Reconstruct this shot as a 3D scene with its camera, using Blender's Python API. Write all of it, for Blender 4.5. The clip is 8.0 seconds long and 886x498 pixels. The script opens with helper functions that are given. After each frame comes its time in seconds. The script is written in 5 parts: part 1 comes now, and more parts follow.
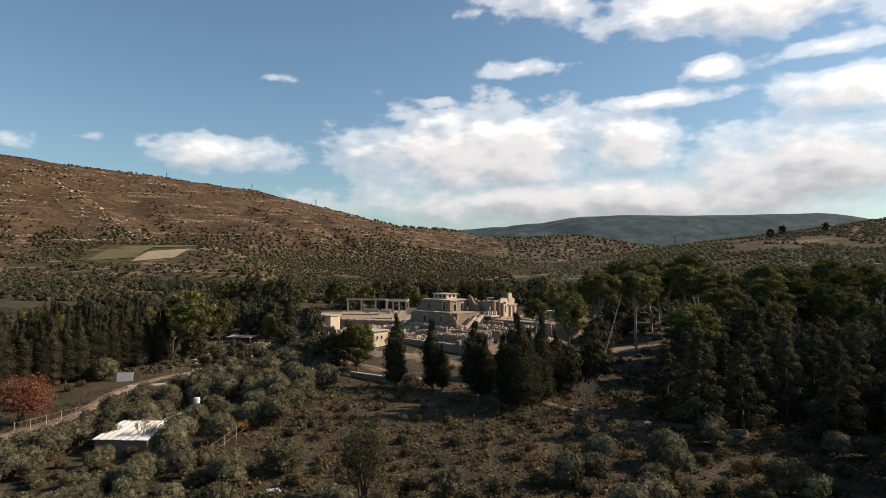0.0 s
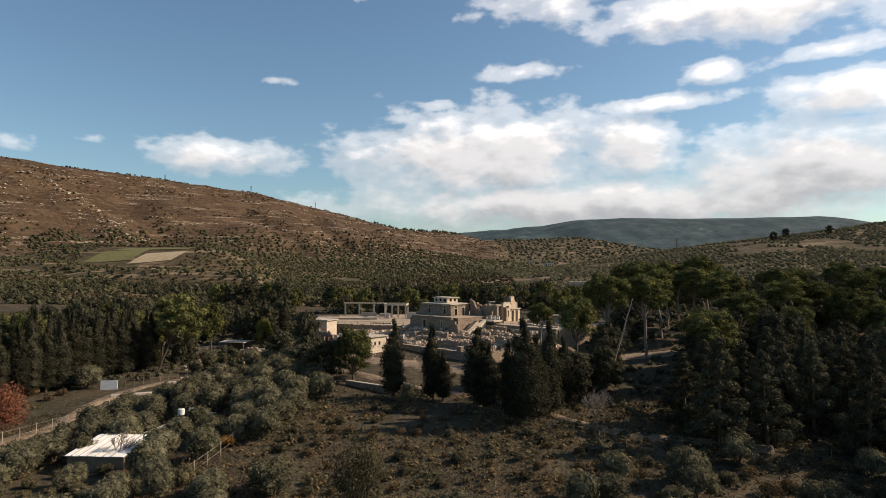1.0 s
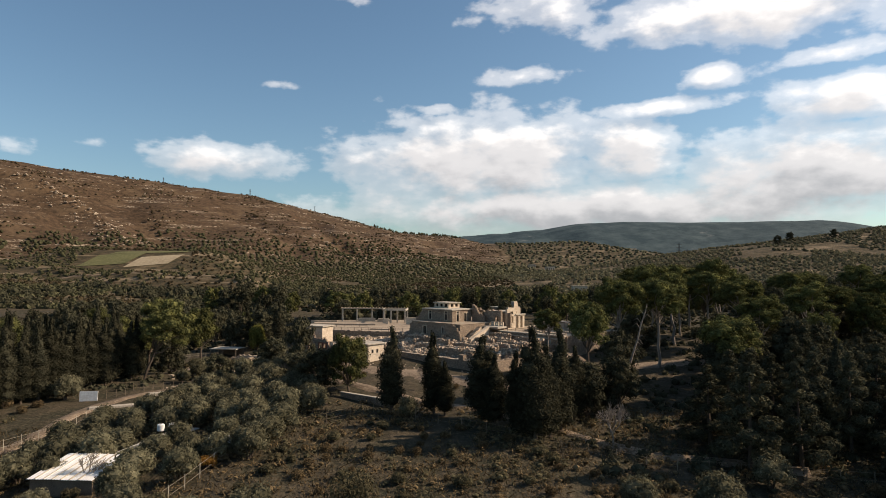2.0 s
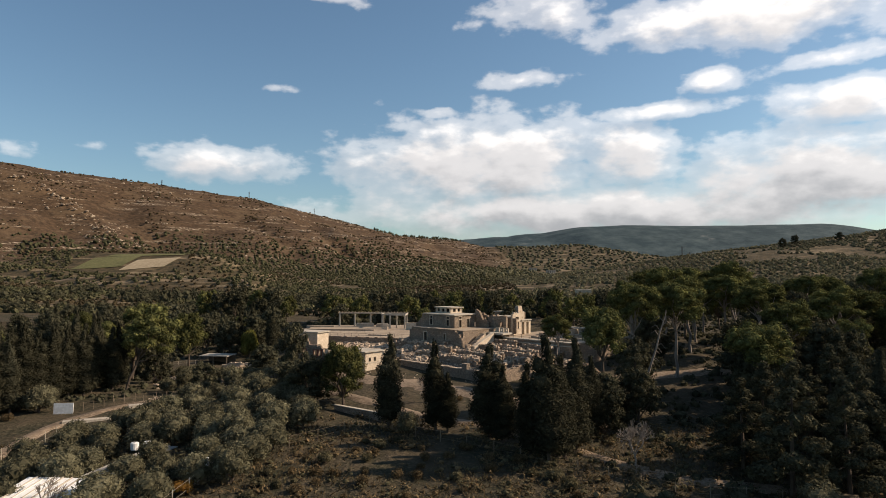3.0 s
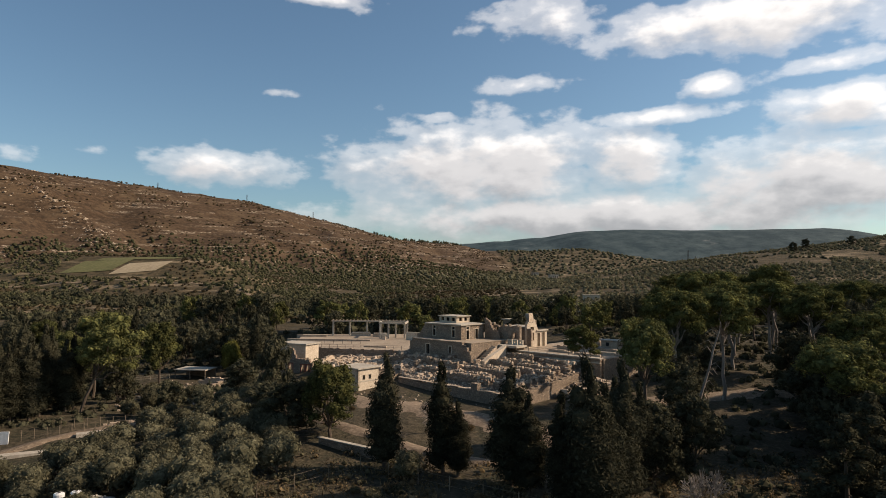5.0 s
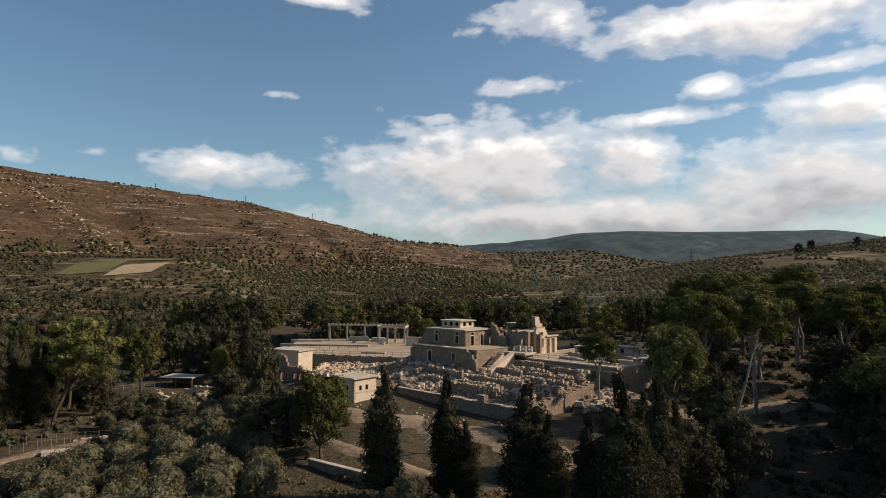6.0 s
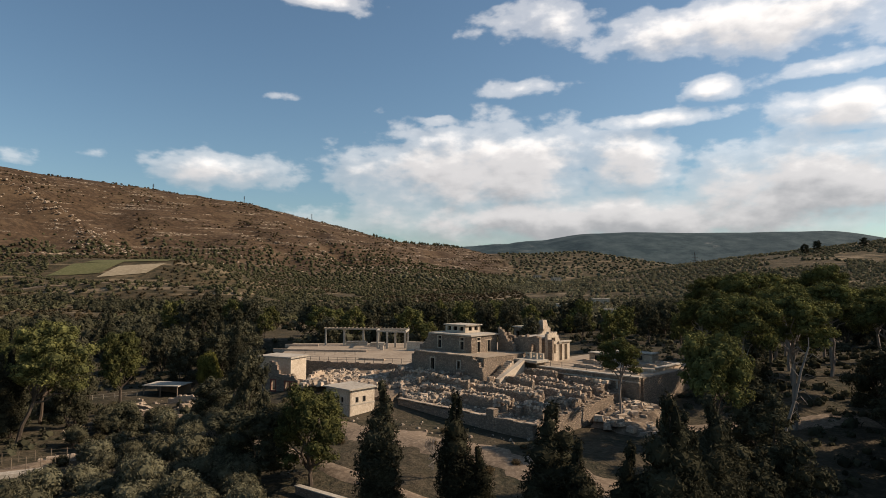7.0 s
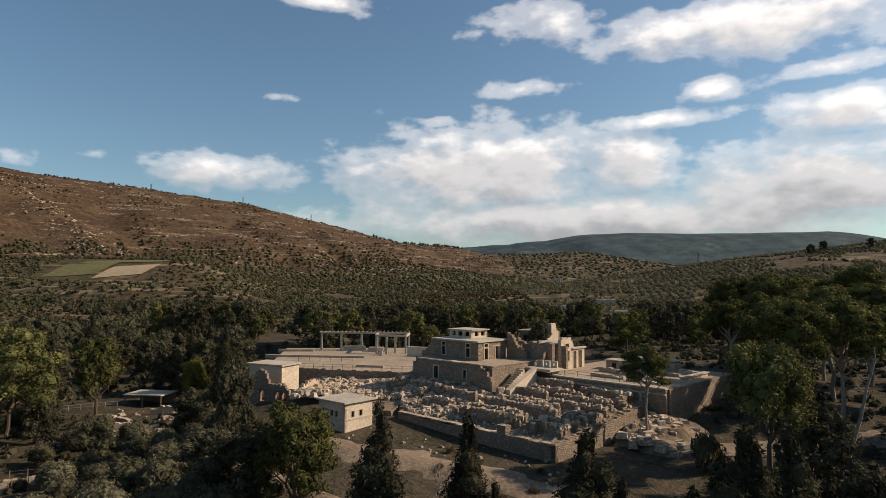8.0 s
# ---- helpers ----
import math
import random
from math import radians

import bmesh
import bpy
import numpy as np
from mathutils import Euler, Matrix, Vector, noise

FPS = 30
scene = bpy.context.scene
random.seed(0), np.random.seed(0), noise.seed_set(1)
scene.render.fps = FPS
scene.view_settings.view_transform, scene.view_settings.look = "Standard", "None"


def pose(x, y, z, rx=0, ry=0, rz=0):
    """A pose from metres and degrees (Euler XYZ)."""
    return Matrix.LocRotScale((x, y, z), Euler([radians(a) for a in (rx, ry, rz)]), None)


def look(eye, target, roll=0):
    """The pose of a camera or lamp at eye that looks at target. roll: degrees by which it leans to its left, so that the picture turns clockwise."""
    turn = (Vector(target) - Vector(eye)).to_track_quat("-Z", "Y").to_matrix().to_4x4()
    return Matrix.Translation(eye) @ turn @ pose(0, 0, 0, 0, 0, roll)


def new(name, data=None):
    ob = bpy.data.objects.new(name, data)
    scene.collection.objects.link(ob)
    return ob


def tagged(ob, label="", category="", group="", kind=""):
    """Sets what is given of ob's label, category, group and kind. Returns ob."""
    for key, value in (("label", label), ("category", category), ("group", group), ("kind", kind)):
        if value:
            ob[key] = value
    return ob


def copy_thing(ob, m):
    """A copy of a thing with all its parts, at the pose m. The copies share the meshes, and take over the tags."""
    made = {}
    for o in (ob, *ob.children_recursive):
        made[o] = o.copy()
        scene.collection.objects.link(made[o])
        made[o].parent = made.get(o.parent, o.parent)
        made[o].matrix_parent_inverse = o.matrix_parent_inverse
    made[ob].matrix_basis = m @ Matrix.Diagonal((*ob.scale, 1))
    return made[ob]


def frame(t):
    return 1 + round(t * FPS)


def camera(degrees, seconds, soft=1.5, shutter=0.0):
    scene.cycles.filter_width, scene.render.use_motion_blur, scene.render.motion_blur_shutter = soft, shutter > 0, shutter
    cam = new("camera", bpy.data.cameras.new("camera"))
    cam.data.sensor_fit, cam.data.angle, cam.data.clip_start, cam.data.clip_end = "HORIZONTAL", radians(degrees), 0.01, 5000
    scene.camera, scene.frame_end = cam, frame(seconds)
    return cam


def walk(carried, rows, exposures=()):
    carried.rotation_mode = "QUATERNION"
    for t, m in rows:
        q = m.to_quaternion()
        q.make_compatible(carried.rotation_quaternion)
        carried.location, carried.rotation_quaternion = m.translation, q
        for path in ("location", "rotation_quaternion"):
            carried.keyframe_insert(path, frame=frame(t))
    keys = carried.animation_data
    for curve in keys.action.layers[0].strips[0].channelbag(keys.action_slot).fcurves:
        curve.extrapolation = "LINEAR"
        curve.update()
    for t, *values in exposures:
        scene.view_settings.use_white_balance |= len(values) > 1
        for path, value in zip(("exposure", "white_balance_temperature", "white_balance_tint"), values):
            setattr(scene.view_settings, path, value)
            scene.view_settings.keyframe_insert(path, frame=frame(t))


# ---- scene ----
cam = camera(70.0, 8.0, 0.8)
METRES, EYE, TILT, LEAN, TURN = 72.0, 30.0, 1.53, 0.0, 0.0
ROWS = [
    (0, 0, 0, 0, 0, 0, 0),
    (0.5, -0.0007, 0.0447, -0.0014, 0, 0.1166, -0.05),
    (1, -0.0025, 0.0953, -0.0032, 0, 0.2642, -0.06),
    (1.5, -0.0045, 0.1494, -0.0047, 0, 0.4351, -0.08),
    (3, -0.0122, 0.3305, -0.0109, 0.02, 0.9169, -0.14),
    (3.5, -0.0159, 0.3951, -0.0129, 0.03, 1.0256, -0.16),
    (4, -0.0197, 0.4599, -0.0145, 0.02, 1.1344, -0.18),
    (4.5, -0.0236, 0.5255, -0.0165, 0.03, 1.2354, -0.19),
    (6, -0.0358, 0.7249, -0.0206, 0.02, 1.4763, -0.2),
    (6.5, -0.0407, 0.7925, -0.0224, 0.01, 1.5307, -0.18),
    (7, -0.0463, 0.861, -0.0242, 0.02, 1.5928, -0.19),
    (7.5, -0.0514, 0.9286, -0.0254, 0.02, 1.6317, -0.19),
    (8, -0.0564, 0.9965, -0.0267, 0.02, 1.6783, -0.17),
]
walk(cam, [(t, pose(0, 0, EYE, TILT, LEAN, TURN) @ pose(METRES * x, METRES * y, METRES * z, 90 + pitch, roll, yaw)) for t, x, y, z, yaw, pitch, roll in ROWS], [(0.0, 0.22, 6650, 13), (8.0, 0.0, 6650, 13)])

# ---- sky, clouds and sun ----
SUN_AZ, SUN_EL = 83.0, 32.0
sun = new("sun", bpy.data.lights.new("sun", "SUN"))
sun.data.energy, sun.data.angle, sun.data.color = 5.6, radians(0.6), (1.0, 0.83, 0.64)
sd = Vector((math.sin(radians(SUN_AZ)) * math.cos(radians(SUN_EL)), math.cos(radians(SUN_AZ)) * math.cos(radians(SUN_EL)), math.sin(radians(SUN_EL))))
sun.matrix_world = look(sd * 300 + Vector((0, 150, 0)), (0, 150, 0))

# clouds: azimuth, elevation, half width, half height in degrees, weight
CLOUDS = [
    (26.8, 20.8, 12.4, 2.6, 1.35), (9.3, 22.4, 6.3, 2.2, 1.0), (-10.7, 24.1, 4.8, 1.0, 1.0), (7.0, 17.3, 4.0, 1.0, 1.1), (-15.0, 16.1, 2.0, 0.5, 0.9),
    (23.4, 16.3, 2.7, 1.1, 1.1), (32.3, 16.6, 4.3, 0.9, 1.1), (19.0, 14.0, 6.5, 0.8, 1.1), (32.9, 13.4, 4.8, 2.0, 1.35), (30.5, 8.2, 9.6, 3.7, 1.5),
    (3.9, 10.1, 13.1, 4.3, 1.4), (16.1, 10.4, 5.7, 2.8, 1.25), (-0.5, 14.6, 2.4, 0.7, 1.0), (-18.9, 9.6, 8.1, 2.0, 1.0), (-29.2, 10.2, 1.9, 0.6, 0.62),
    (-34.6, 9.5, 2.2, 0.9, 0.75), (14.8, 5.6, 25.4, 2.4, 1.5), (62, 13, 20, 9, 1.3), (180, 10, 70, 6, 1.0), (10, 50, 30, 8, 0.9),
]


def math_node(nt, op, a, b=None, c=None):
    n = nt.nodes.new("ShaderNodeMath")
    n.operation = op
    for i, v in enumerate((a, b, c)):
        if v is None:
            continue
        if isinstance(v, (int, float)):
            n.inputs[i].default_value = v
        else:
            nt.links.new(v, n.inputs[i])
    return n.outputs[0]


def noise_node(nt, vec, scale, detail=4.0, rough=0.55, lac=2.0):
    n = nt.nodes.new("ShaderNodeTexNoise")
    n.inputs["Scale"].default_value, n.inputs["Detail"].default_value = scale, detail
    n.inputs["Roughness"].default_value, n.inputs["Lacunarity"].default_value = rough, lac
    if vec is not None:
        nt.links.new(vec, n.inputs["Vector"])
    return n.outputs["Fac"]


def ramp_node(nt, fac, stops, ease="LINEAR"):
    n = nt.nodes.new("ShaderNodeValToRGB")
    n.color_ramp.interpolation = ease
    while len(n.color_ramp.elements) < len(stops):
        n.color_ramp.elements.new(0.5)
    for e, (p, c) in zip(n.color_ramp.elements, stops):
        e.position = p
        e.color = (c, c, c, 1) if isinstance(c, (int, float)) else (*c, 1)
    if fac is not None:
        nt.links.new(fac, n.inputs[0])
    return n.outputs[0]


def mix_node(nt, fac, a, b, mode="MIX"):
    n = nt.nodes.new("ShaderNodeMix")
    n.data_type, n.blend_type = "RGBA", mode
    for sock, v in ((n.inputs[0], fac), (n.inputs[6], a), (n.inputs[7], b)):
        if isinstance(v, (int, float)):
            sock.default_value = v
        elif isinstance(v, tuple):
            sock.default_value = (*v, 1)
        else:
            nt.links.new(v, sock)
    return n.outputs[2]


def cloud_group():
    """Cloud thickness for an azimuth and an elevation in degrees."""
    g = bpy.data.node_groups.new("cloud_field", "ShaderNodeTree")
    g.interface.new_socket("az", in_out="INPUT", socket_type="NodeSocketFloat")
    g.interface.new_socket("el", in_out="INPUT", socket_type="NodeSocketFloat")
    g.interface.new_socket("thick", in_out="OUTPUT", socket_type="NodeSocketFloat")
    gi, go = g.nodes.new("NodeGroupInput"), g.nodes.new("NodeGroupOutput")
    az, el = gi.outputs[0], gi.outputs[1]
    cv = g.nodes.new("ShaderNodeCombineXYZ")
    g.links.new(math_node(g, "MULTIPLY", az, 0.20), cv.inputs[0])
    g.links.new(math_node(g, "MULTIPLY", el, 0.36), cv.inputs[1])
    big = noise_node(g, cv.outputs[0], 1.0, 5.0, 0.48)
    fine = noise_node(g, cv.outputs[0], 3.2, 4.0, 0.52)
    total = None
    for a, e, wa, we, k in CLOUDS:
        da = math_node(g, "MULTIPLY", math_node(g, "SUBTRACT", az, a), 1 / wa)
        de = math_node(g, "MULTIPLY", math_node(g, "SUBTRACT", el, e), 1 / we)
        r2 = math_node(g, "MULTIPLY_ADD", de, de, math_node(g, "MULTIPLY", da, da))
        v = math_node(g, "MULTIPLY", math_node(g, "EXPONENT", math_node(g, "MULTIPLY", r2, -0.8)), k)
        total = v if total is None else math_node(g, "MAXIMUM", total, v)
    n = math_node(g, "ADD", math_node(g, "MULTIPLY", math_node(g, "SUBTRACT", big, 0.5), 1.55), math_node(g, "MULTIPLY", math_node(g, "SUBTRACT", fine, 0.5), 0.55))
    g.links.new(math_node(g, "ADD", math_node(g, "SUBTRACT", total, 0.44), n), go.inputs[0])
    return g


world = bpy.data.worlds.new("world")
scene.world = world
world.use_nodes = True
wt = world.node_tree
wt.nodes.clear()
sky = wt.nodes.new("ShaderNodeTexSky")
sky.sky_type, sky.sun_disc = "NISHITA", False
sky.sun_elevation, sky.sun_rotation = radians(SUN_EL), radians(SUN_AZ)
sky.air_density, sky.dust_density, sky.ozone_density, sky.altitude = 1.0, 1.0, 1.6, 100
tc = wt.nodes.new("ShaderNodeTexCoord")
sp = wt.nodes.new("ShaderNodeSeparateXYZ")
wt.links.new(tc.outputs["Generated"], sp.inputs[0])
az = math_node(wt, "MULTIPLY", math_node(wt, "ARCTAN2", sp.outputs[0], sp.outputs[1]), 57.296)
el = math_node(wt, "MULTIPLY", math_node(wt, "ARCSINE", sp.outputs[2]), 57.296)
field = cloud_group()
here, above = wt.nodes.new("ShaderNodeGroup"), wt.nodes.new("ShaderNodeGroup")
here.node_tree = above.node_tree = field
wt.links.new(az, here.inputs[0]), wt.links.new(el, here.inputs[1])
wt.links.new(math_node(wt, "ADD", az, 0.9), above.inputs[0]), wt.links.new(math_node(wt, "ADD", el, 1.1), above.inputs[1])
cover = ramp_node(wt, here.outputs[0], [(0.0, 0.0), (0.30, 0.36), (0.85, 0.93)], "EASE")
# sides turned to the sun are bright, thick bases are grey
shade = math_node(wt, "SUBTRACT", here.outputs[0], above.outputs[0])
lit = math_node(wt, "ADD", math_node(wt, "MULTIPLY", shade, 0.75), math_node(wt, "MULTIPLY_ADD", here.outputs[0], -0.50, 0.86))
low = math_node(wt, "MULTIPLY", math_node(wt, "SUBTRACT", math_node(wt, "MINIMUM", el, 15.0), 12.0), 0.055)
lit = math_node(wt, "MULTIPLY_ADD", math_node(wt, "ADD", lit, low), 0.75, 0.18)
tone = ramp_node(wt, lit, [(0.0, (3.4, 3.5, 3.65)), (0.5, (6.4, 6.35, 6.3)), (0.95, (10.4, 10.1, 9.6))], "EASE")
bg = wt.nodes.new("ShaderNodeBackground")
bg.inputs["Strength"].default_value = 0.115
air = mix_node(wt, 1.0, sky.outputs[0], (0.76, 0.90, 0.90), "MULTIPLY")
wt.links.new(mix_node(wt, cover, air, tone), bg.inputs["Color"])
wo = wt.nodes.new("ShaderNodeOutputWorld")
wt.links.new(bg.outputs[0], wo.inputs["Surface"])

# ---- materials ----
def material(name, base, dark=None, light=None, scale=1.0, rough=0.9, bump=0.3, bump_scale=None, island=0.0, coords="Object", metal=0.0, stretch=None):
    """A surface with broad stains, fine grain and relief; scale is in marks a metre."""
    m = bpy.data.materials.new(name)
    m.use_nodes = True
    nt = m.node_tree
    p = nt.nodes["Principled BSDF"]
    dark = dark or tuple(c * 0.6 for c in base)
    light = light or tuple(min(0.9, c * 1.35) for c in base)
    t = nt.nodes.new("ShaderNodeTexCoord")
    vec = t.outputs[coords]
    if stretch:
        mp = nt.nodes.new("ShaderNodeMapping")
        mp.inputs["Scale"].default_value = stretch
        nt.links.new(vec, mp.inputs["Vector"])
        vec = mp.outputs[0]
    broad = noise_node(nt, vec, scale * 0.22, 4.0, 0.6)
    grain = noise_node(nt, vec, scale * 2.4, 6.0, 0.65)
    col = mix_node(nt, ramp_node(nt, broad, [(0.32, 0.0), (0.68, 1.0)]), dark, base)
    col = mix_node(nt, ramp_node(nt, grain, [(0.45, 0.0), (0.75, 1.0)]), col, light)
    if island:
        geo = nt.nodes.new("ShaderNodeNewGeometry")
        info = nt.nodes.new("ShaderNodeObjectInfo")
        both = math_node(nt, "FRACT", math_node(nt, "ADD", geo.outputs["Random Per Island"], info.outputs["Random"]))
        k = math_node(nt, "MULTIPLY_ADD", both, 2 * island, 1 - island)
        cc = nt.nodes.new("ShaderNodeCombineColor")
        for i in range(3):
            nt.links.new(k, cc.inputs[i])
        col = mix_node(nt, 1.0, col, cc.outputs[0], "MULTIPLY")
    nt.links.new(col, p.inputs["Base Color"])
    p.inputs["Roughness"].default_value, p.inputs["Metallic"].default_value = rough, metal
    p.inputs["Specular IOR Level"].default_value = 0.25
    if bump:
        b = nt.nodes.new("ShaderNodeBump")
        b.inputs["Strength"].default_value, b.inputs["Distance"].default_value = bump, 0.15 / max(scale, 0.3)
        nt.links.new(noise_node(nt, vec, bump_scale or scale * 1.7, 5.0, 0.6), b.inputs["Height"])
        nt.links.new(b.outputs[0], p.inputs["Normal"])
    return m


def leaf_material(name, base, tip, glow=0.3, vary=0.35):
    m = bpy.data.materials.new(name)
    m.use_nodes = True
    nt = m.node_tree
    nt.nodes.remove(nt.nodes["Principled BSDF"])
    geo, info = nt.nodes.new("ShaderNodeNewGeometry"), nt.nodes.new("ShaderNodeObjectInfo")
    t = nt.nodes.new("ShaderNodeTexCoord")
    patch = ramp_node(nt, noise_node(nt, t.outputs["Object"], 0.55, 3.0), [(0.35, 0.0), (0.68, 1.0)])
    col = mix_node(nt, patch, base, tip)
    k = math_node(nt, "MULTIPLY_ADD", geo.outputs["Random Per Island"], 2 * vary, 1 - vary)
    k = math_node(nt, "MULTIPLY", k, math_node(nt, "MULTIPLY_ADD", info.outputs["Random"], 0.5, 0.75))
    cc = nt.nodes.new("ShaderNodeCombineColor")
    for i in range(3):
        nt.links.new(k, cc.inputs[i])
    col = mix_node(nt, 1.0, col, cc.outputs[0], "MULTIPLY")
    d, tr, mx = nt.nodes.new("ShaderNodeBsdfDiffuse"), nt.nodes.new("ShaderNodeBsdfTranslucent"), nt.nodes.new("ShaderNodeMixShader")
    nt.links.new(col, d.inputs["Color"]), nt.links.new(col, tr.inputs["Color"])
    mx.inputs[0].default_value = glow
    nt.links.new(d.outputs[0], mx.inputs[1]), nt.links.new(tr.outputs[0], mx.inputs[2])
    nt.links.new(mx.outputs[0], nt.nodes["Material Output"].inputs["Surface"])
    return m


PINE = leaf_material("pine_needles", (0.054, 0.058, 0.025), (0.145, 0.140, 0.048), 0.12)
PINE_DARK = leaf_material("dark_needles", (0.044, 0.044, 0.029), (0.080, 0.074, 0.044), 0.1)
CYPRESS = leaf_material("cypress_scales", (0.030, 0.030, 0.020), (0.054, 0.050, 0.031), 0.15)
OLIVE = leaf_material("olive_leaves", (0.088, 0.083, 0.052), (0.180, 0.165, 0.102))
SHRUB = leaf_material("shrub_leaves", (0.064, 0.060, 0.036), (0.145, 0.122, 0.070))
DRY = leaf_material("dry_twigs_and_leaves", (0.085, 0.062, 0.034), (0.17, 0.122, 0.066), 0.2)
RED = leaf_material("red_autumn_leaves", (0.15, 0.058, 0.036), (0.27, 0.125, 0.075))
ORANGE = leaf_material("orange_autumn_leaves", (0.24, 0.12, 0.03), (0.36, 0.22, 0.06))
GOLD = leaf_material("yellow_green_leaves", (0.11, 0.11, 0.03), (0.20, 0.18, 0.05))
HEATH = leaf_material("dry_heath", (0.044, 0.036, 0.021), (0.085, 0.064, 0.037), 0.1)
SCRUB = leaf_material("hill_scrub", (0.046, 0.048, 0.026), (0.088, 0.080, 0.044), 0.1)
BARK = material("bark", (0.10, 0.075, 0.055), scale=3.0, bump=0.6, stretch=(1, 1, 0.2))
PALE_BARK = material("pale_bark", (0.24, 0.20, 0.165), scale=3.0, bump=0.6, stretch=(1, 1, 0.2))
STONE = material("weathered_stone", (0.42, 0.325, 0.235), (0.23, 0.17, 0.12), (0.60, 0.49, 0.37), 1.4, 0.92, 0.5, island=0.28)
WALL = material("rubble_masonry", (0.33, 0.255, 0.19), (0.22, 0.165, 0.12), (0.42, 0.34, 0.26), 1.8, 0.92, 0.7)


def masonry(mat, size, joint):
    """Lays rough stones with recessed joints over a surface."""
    nt = mat.node_tree
    p = nt.nodes["Principled BSDF"]
    old = p.inputs["Base Color"].links[0].from_socket
    t = nt.nodes.new("ShaderNodeTexCoord")
    mp = nt.nodes.new("ShaderNodeMapping")
    mp.inputs["Scale"].default_value = (1 / size, 1 / size, 1.7 / size)
    nt.links.new(t.outputs["Object"], mp.inputs["Vector"])
    edge, cell = nt.nodes.new("ShaderNodeTexVoronoi"), nt.nodes.new("ShaderNodeTexVoronoi")
    edge.feature = "DISTANCE_TO_EDGE"
    for v in (edge, cell):
        v.inputs["Scale"].default_value = 1.0
        nt.links.new(mp.outputs[0], v.inputs["Vector"])
    tone = nt.nodes.new("ShaderNodeSeparateColor")
    nt.links.new(cell.outputs["Color"], tone.inputs[0])
    col = mix_node(nt, 1.0, old, ramp_node(nt, tone.outputs[0], [(0.0, (0.76, 0.75, 0.73)), (0.6, (1.0, 0.99, 0.97)), (1.0, (1.25, 1.22, 1.18))]), "MULTIPLY")
    gap = ramp_node(nt, edge.outputs["Distance"], [(0.02, 1.0), (0.10, 0.0)])
    nt.links.new(mix_node(nt, gap, col, joint), p.inputs["Base Color"])
    b = p.inputs["Normal"].links[0].from_node
    b.inputs["Strength"].default_value = 0.9
    nt.links.new(math_node(nt, "MULTIPLY_ADD", ramp_node(nt, edge.outputs["Distance"], [(0.0, 0.0), (0.14, 1.0)]), 1.5, b.inputs["Height"].links[0].from_socket), b.inputs["Height"])


masonry(WALL, 0.42, (0.21, 0.165, 0.125))
PLASTER = material("cream_render", (0.55, 0.455, 0.34), (0.36, 0.285, 0.21), (0.68, 0.58, 0.455), 1.2, 0.9, 0.3)
CONCRETE = material("pale_concrete", (0.43, 0.375, 0.30), (0.28, 0.24, 0.19), (0.54, 0.48, 0.39), 0.9, 0.9, 0.2)
PAVING = material("worn_paving", (0.32, 0.25, 0.178), (0.22, 0.168, 0.118), (0.42, 0.34, 0.25), 0.5, 0.92, 0.25)
REDWOOD = material("red_painted_frame", (0.26, 0.09, 0.06), scale=2.0, rough=0.6)
TIMBER = material("weathered_timber", (0.22, 0.17, 0.12), scale=4.0)
POST = material("pale_post", (0.44, 0.385, 0.305), scale=2.0, bump=0.1)
# near-black colour that stands for the shade inside openings
RECESS_SHADE = material("painted_recess_shade", (0.03, 0.026, 0.022), scale=2.0, bump=0.1)
WHITE = material("white_sheet_metal", (0.72, 0.71, 0.68), (0.55, 0.53, 0.49), (0.8, 0.8, 0.78), 0.8, 0.55, 0.1)
GREY_SHEET = material("weathered_grey_sheet", (0.24, 0.225, 0.20), (0.15, 0.14, 0.12), (0.36, 0.34, 0.31), 0.9, 0.75, 0.2)
IRON = material("rusty_iron", (0.10, 0.085, 0.075), scale=4.0, rough=0.7)
DIRT = material("dirt_track", (0.20, 0.145, 0.098), (0.10, 0.072, 0.048), (0.32, 0.245, 0.17), 0.8, 0.95, 0.4)


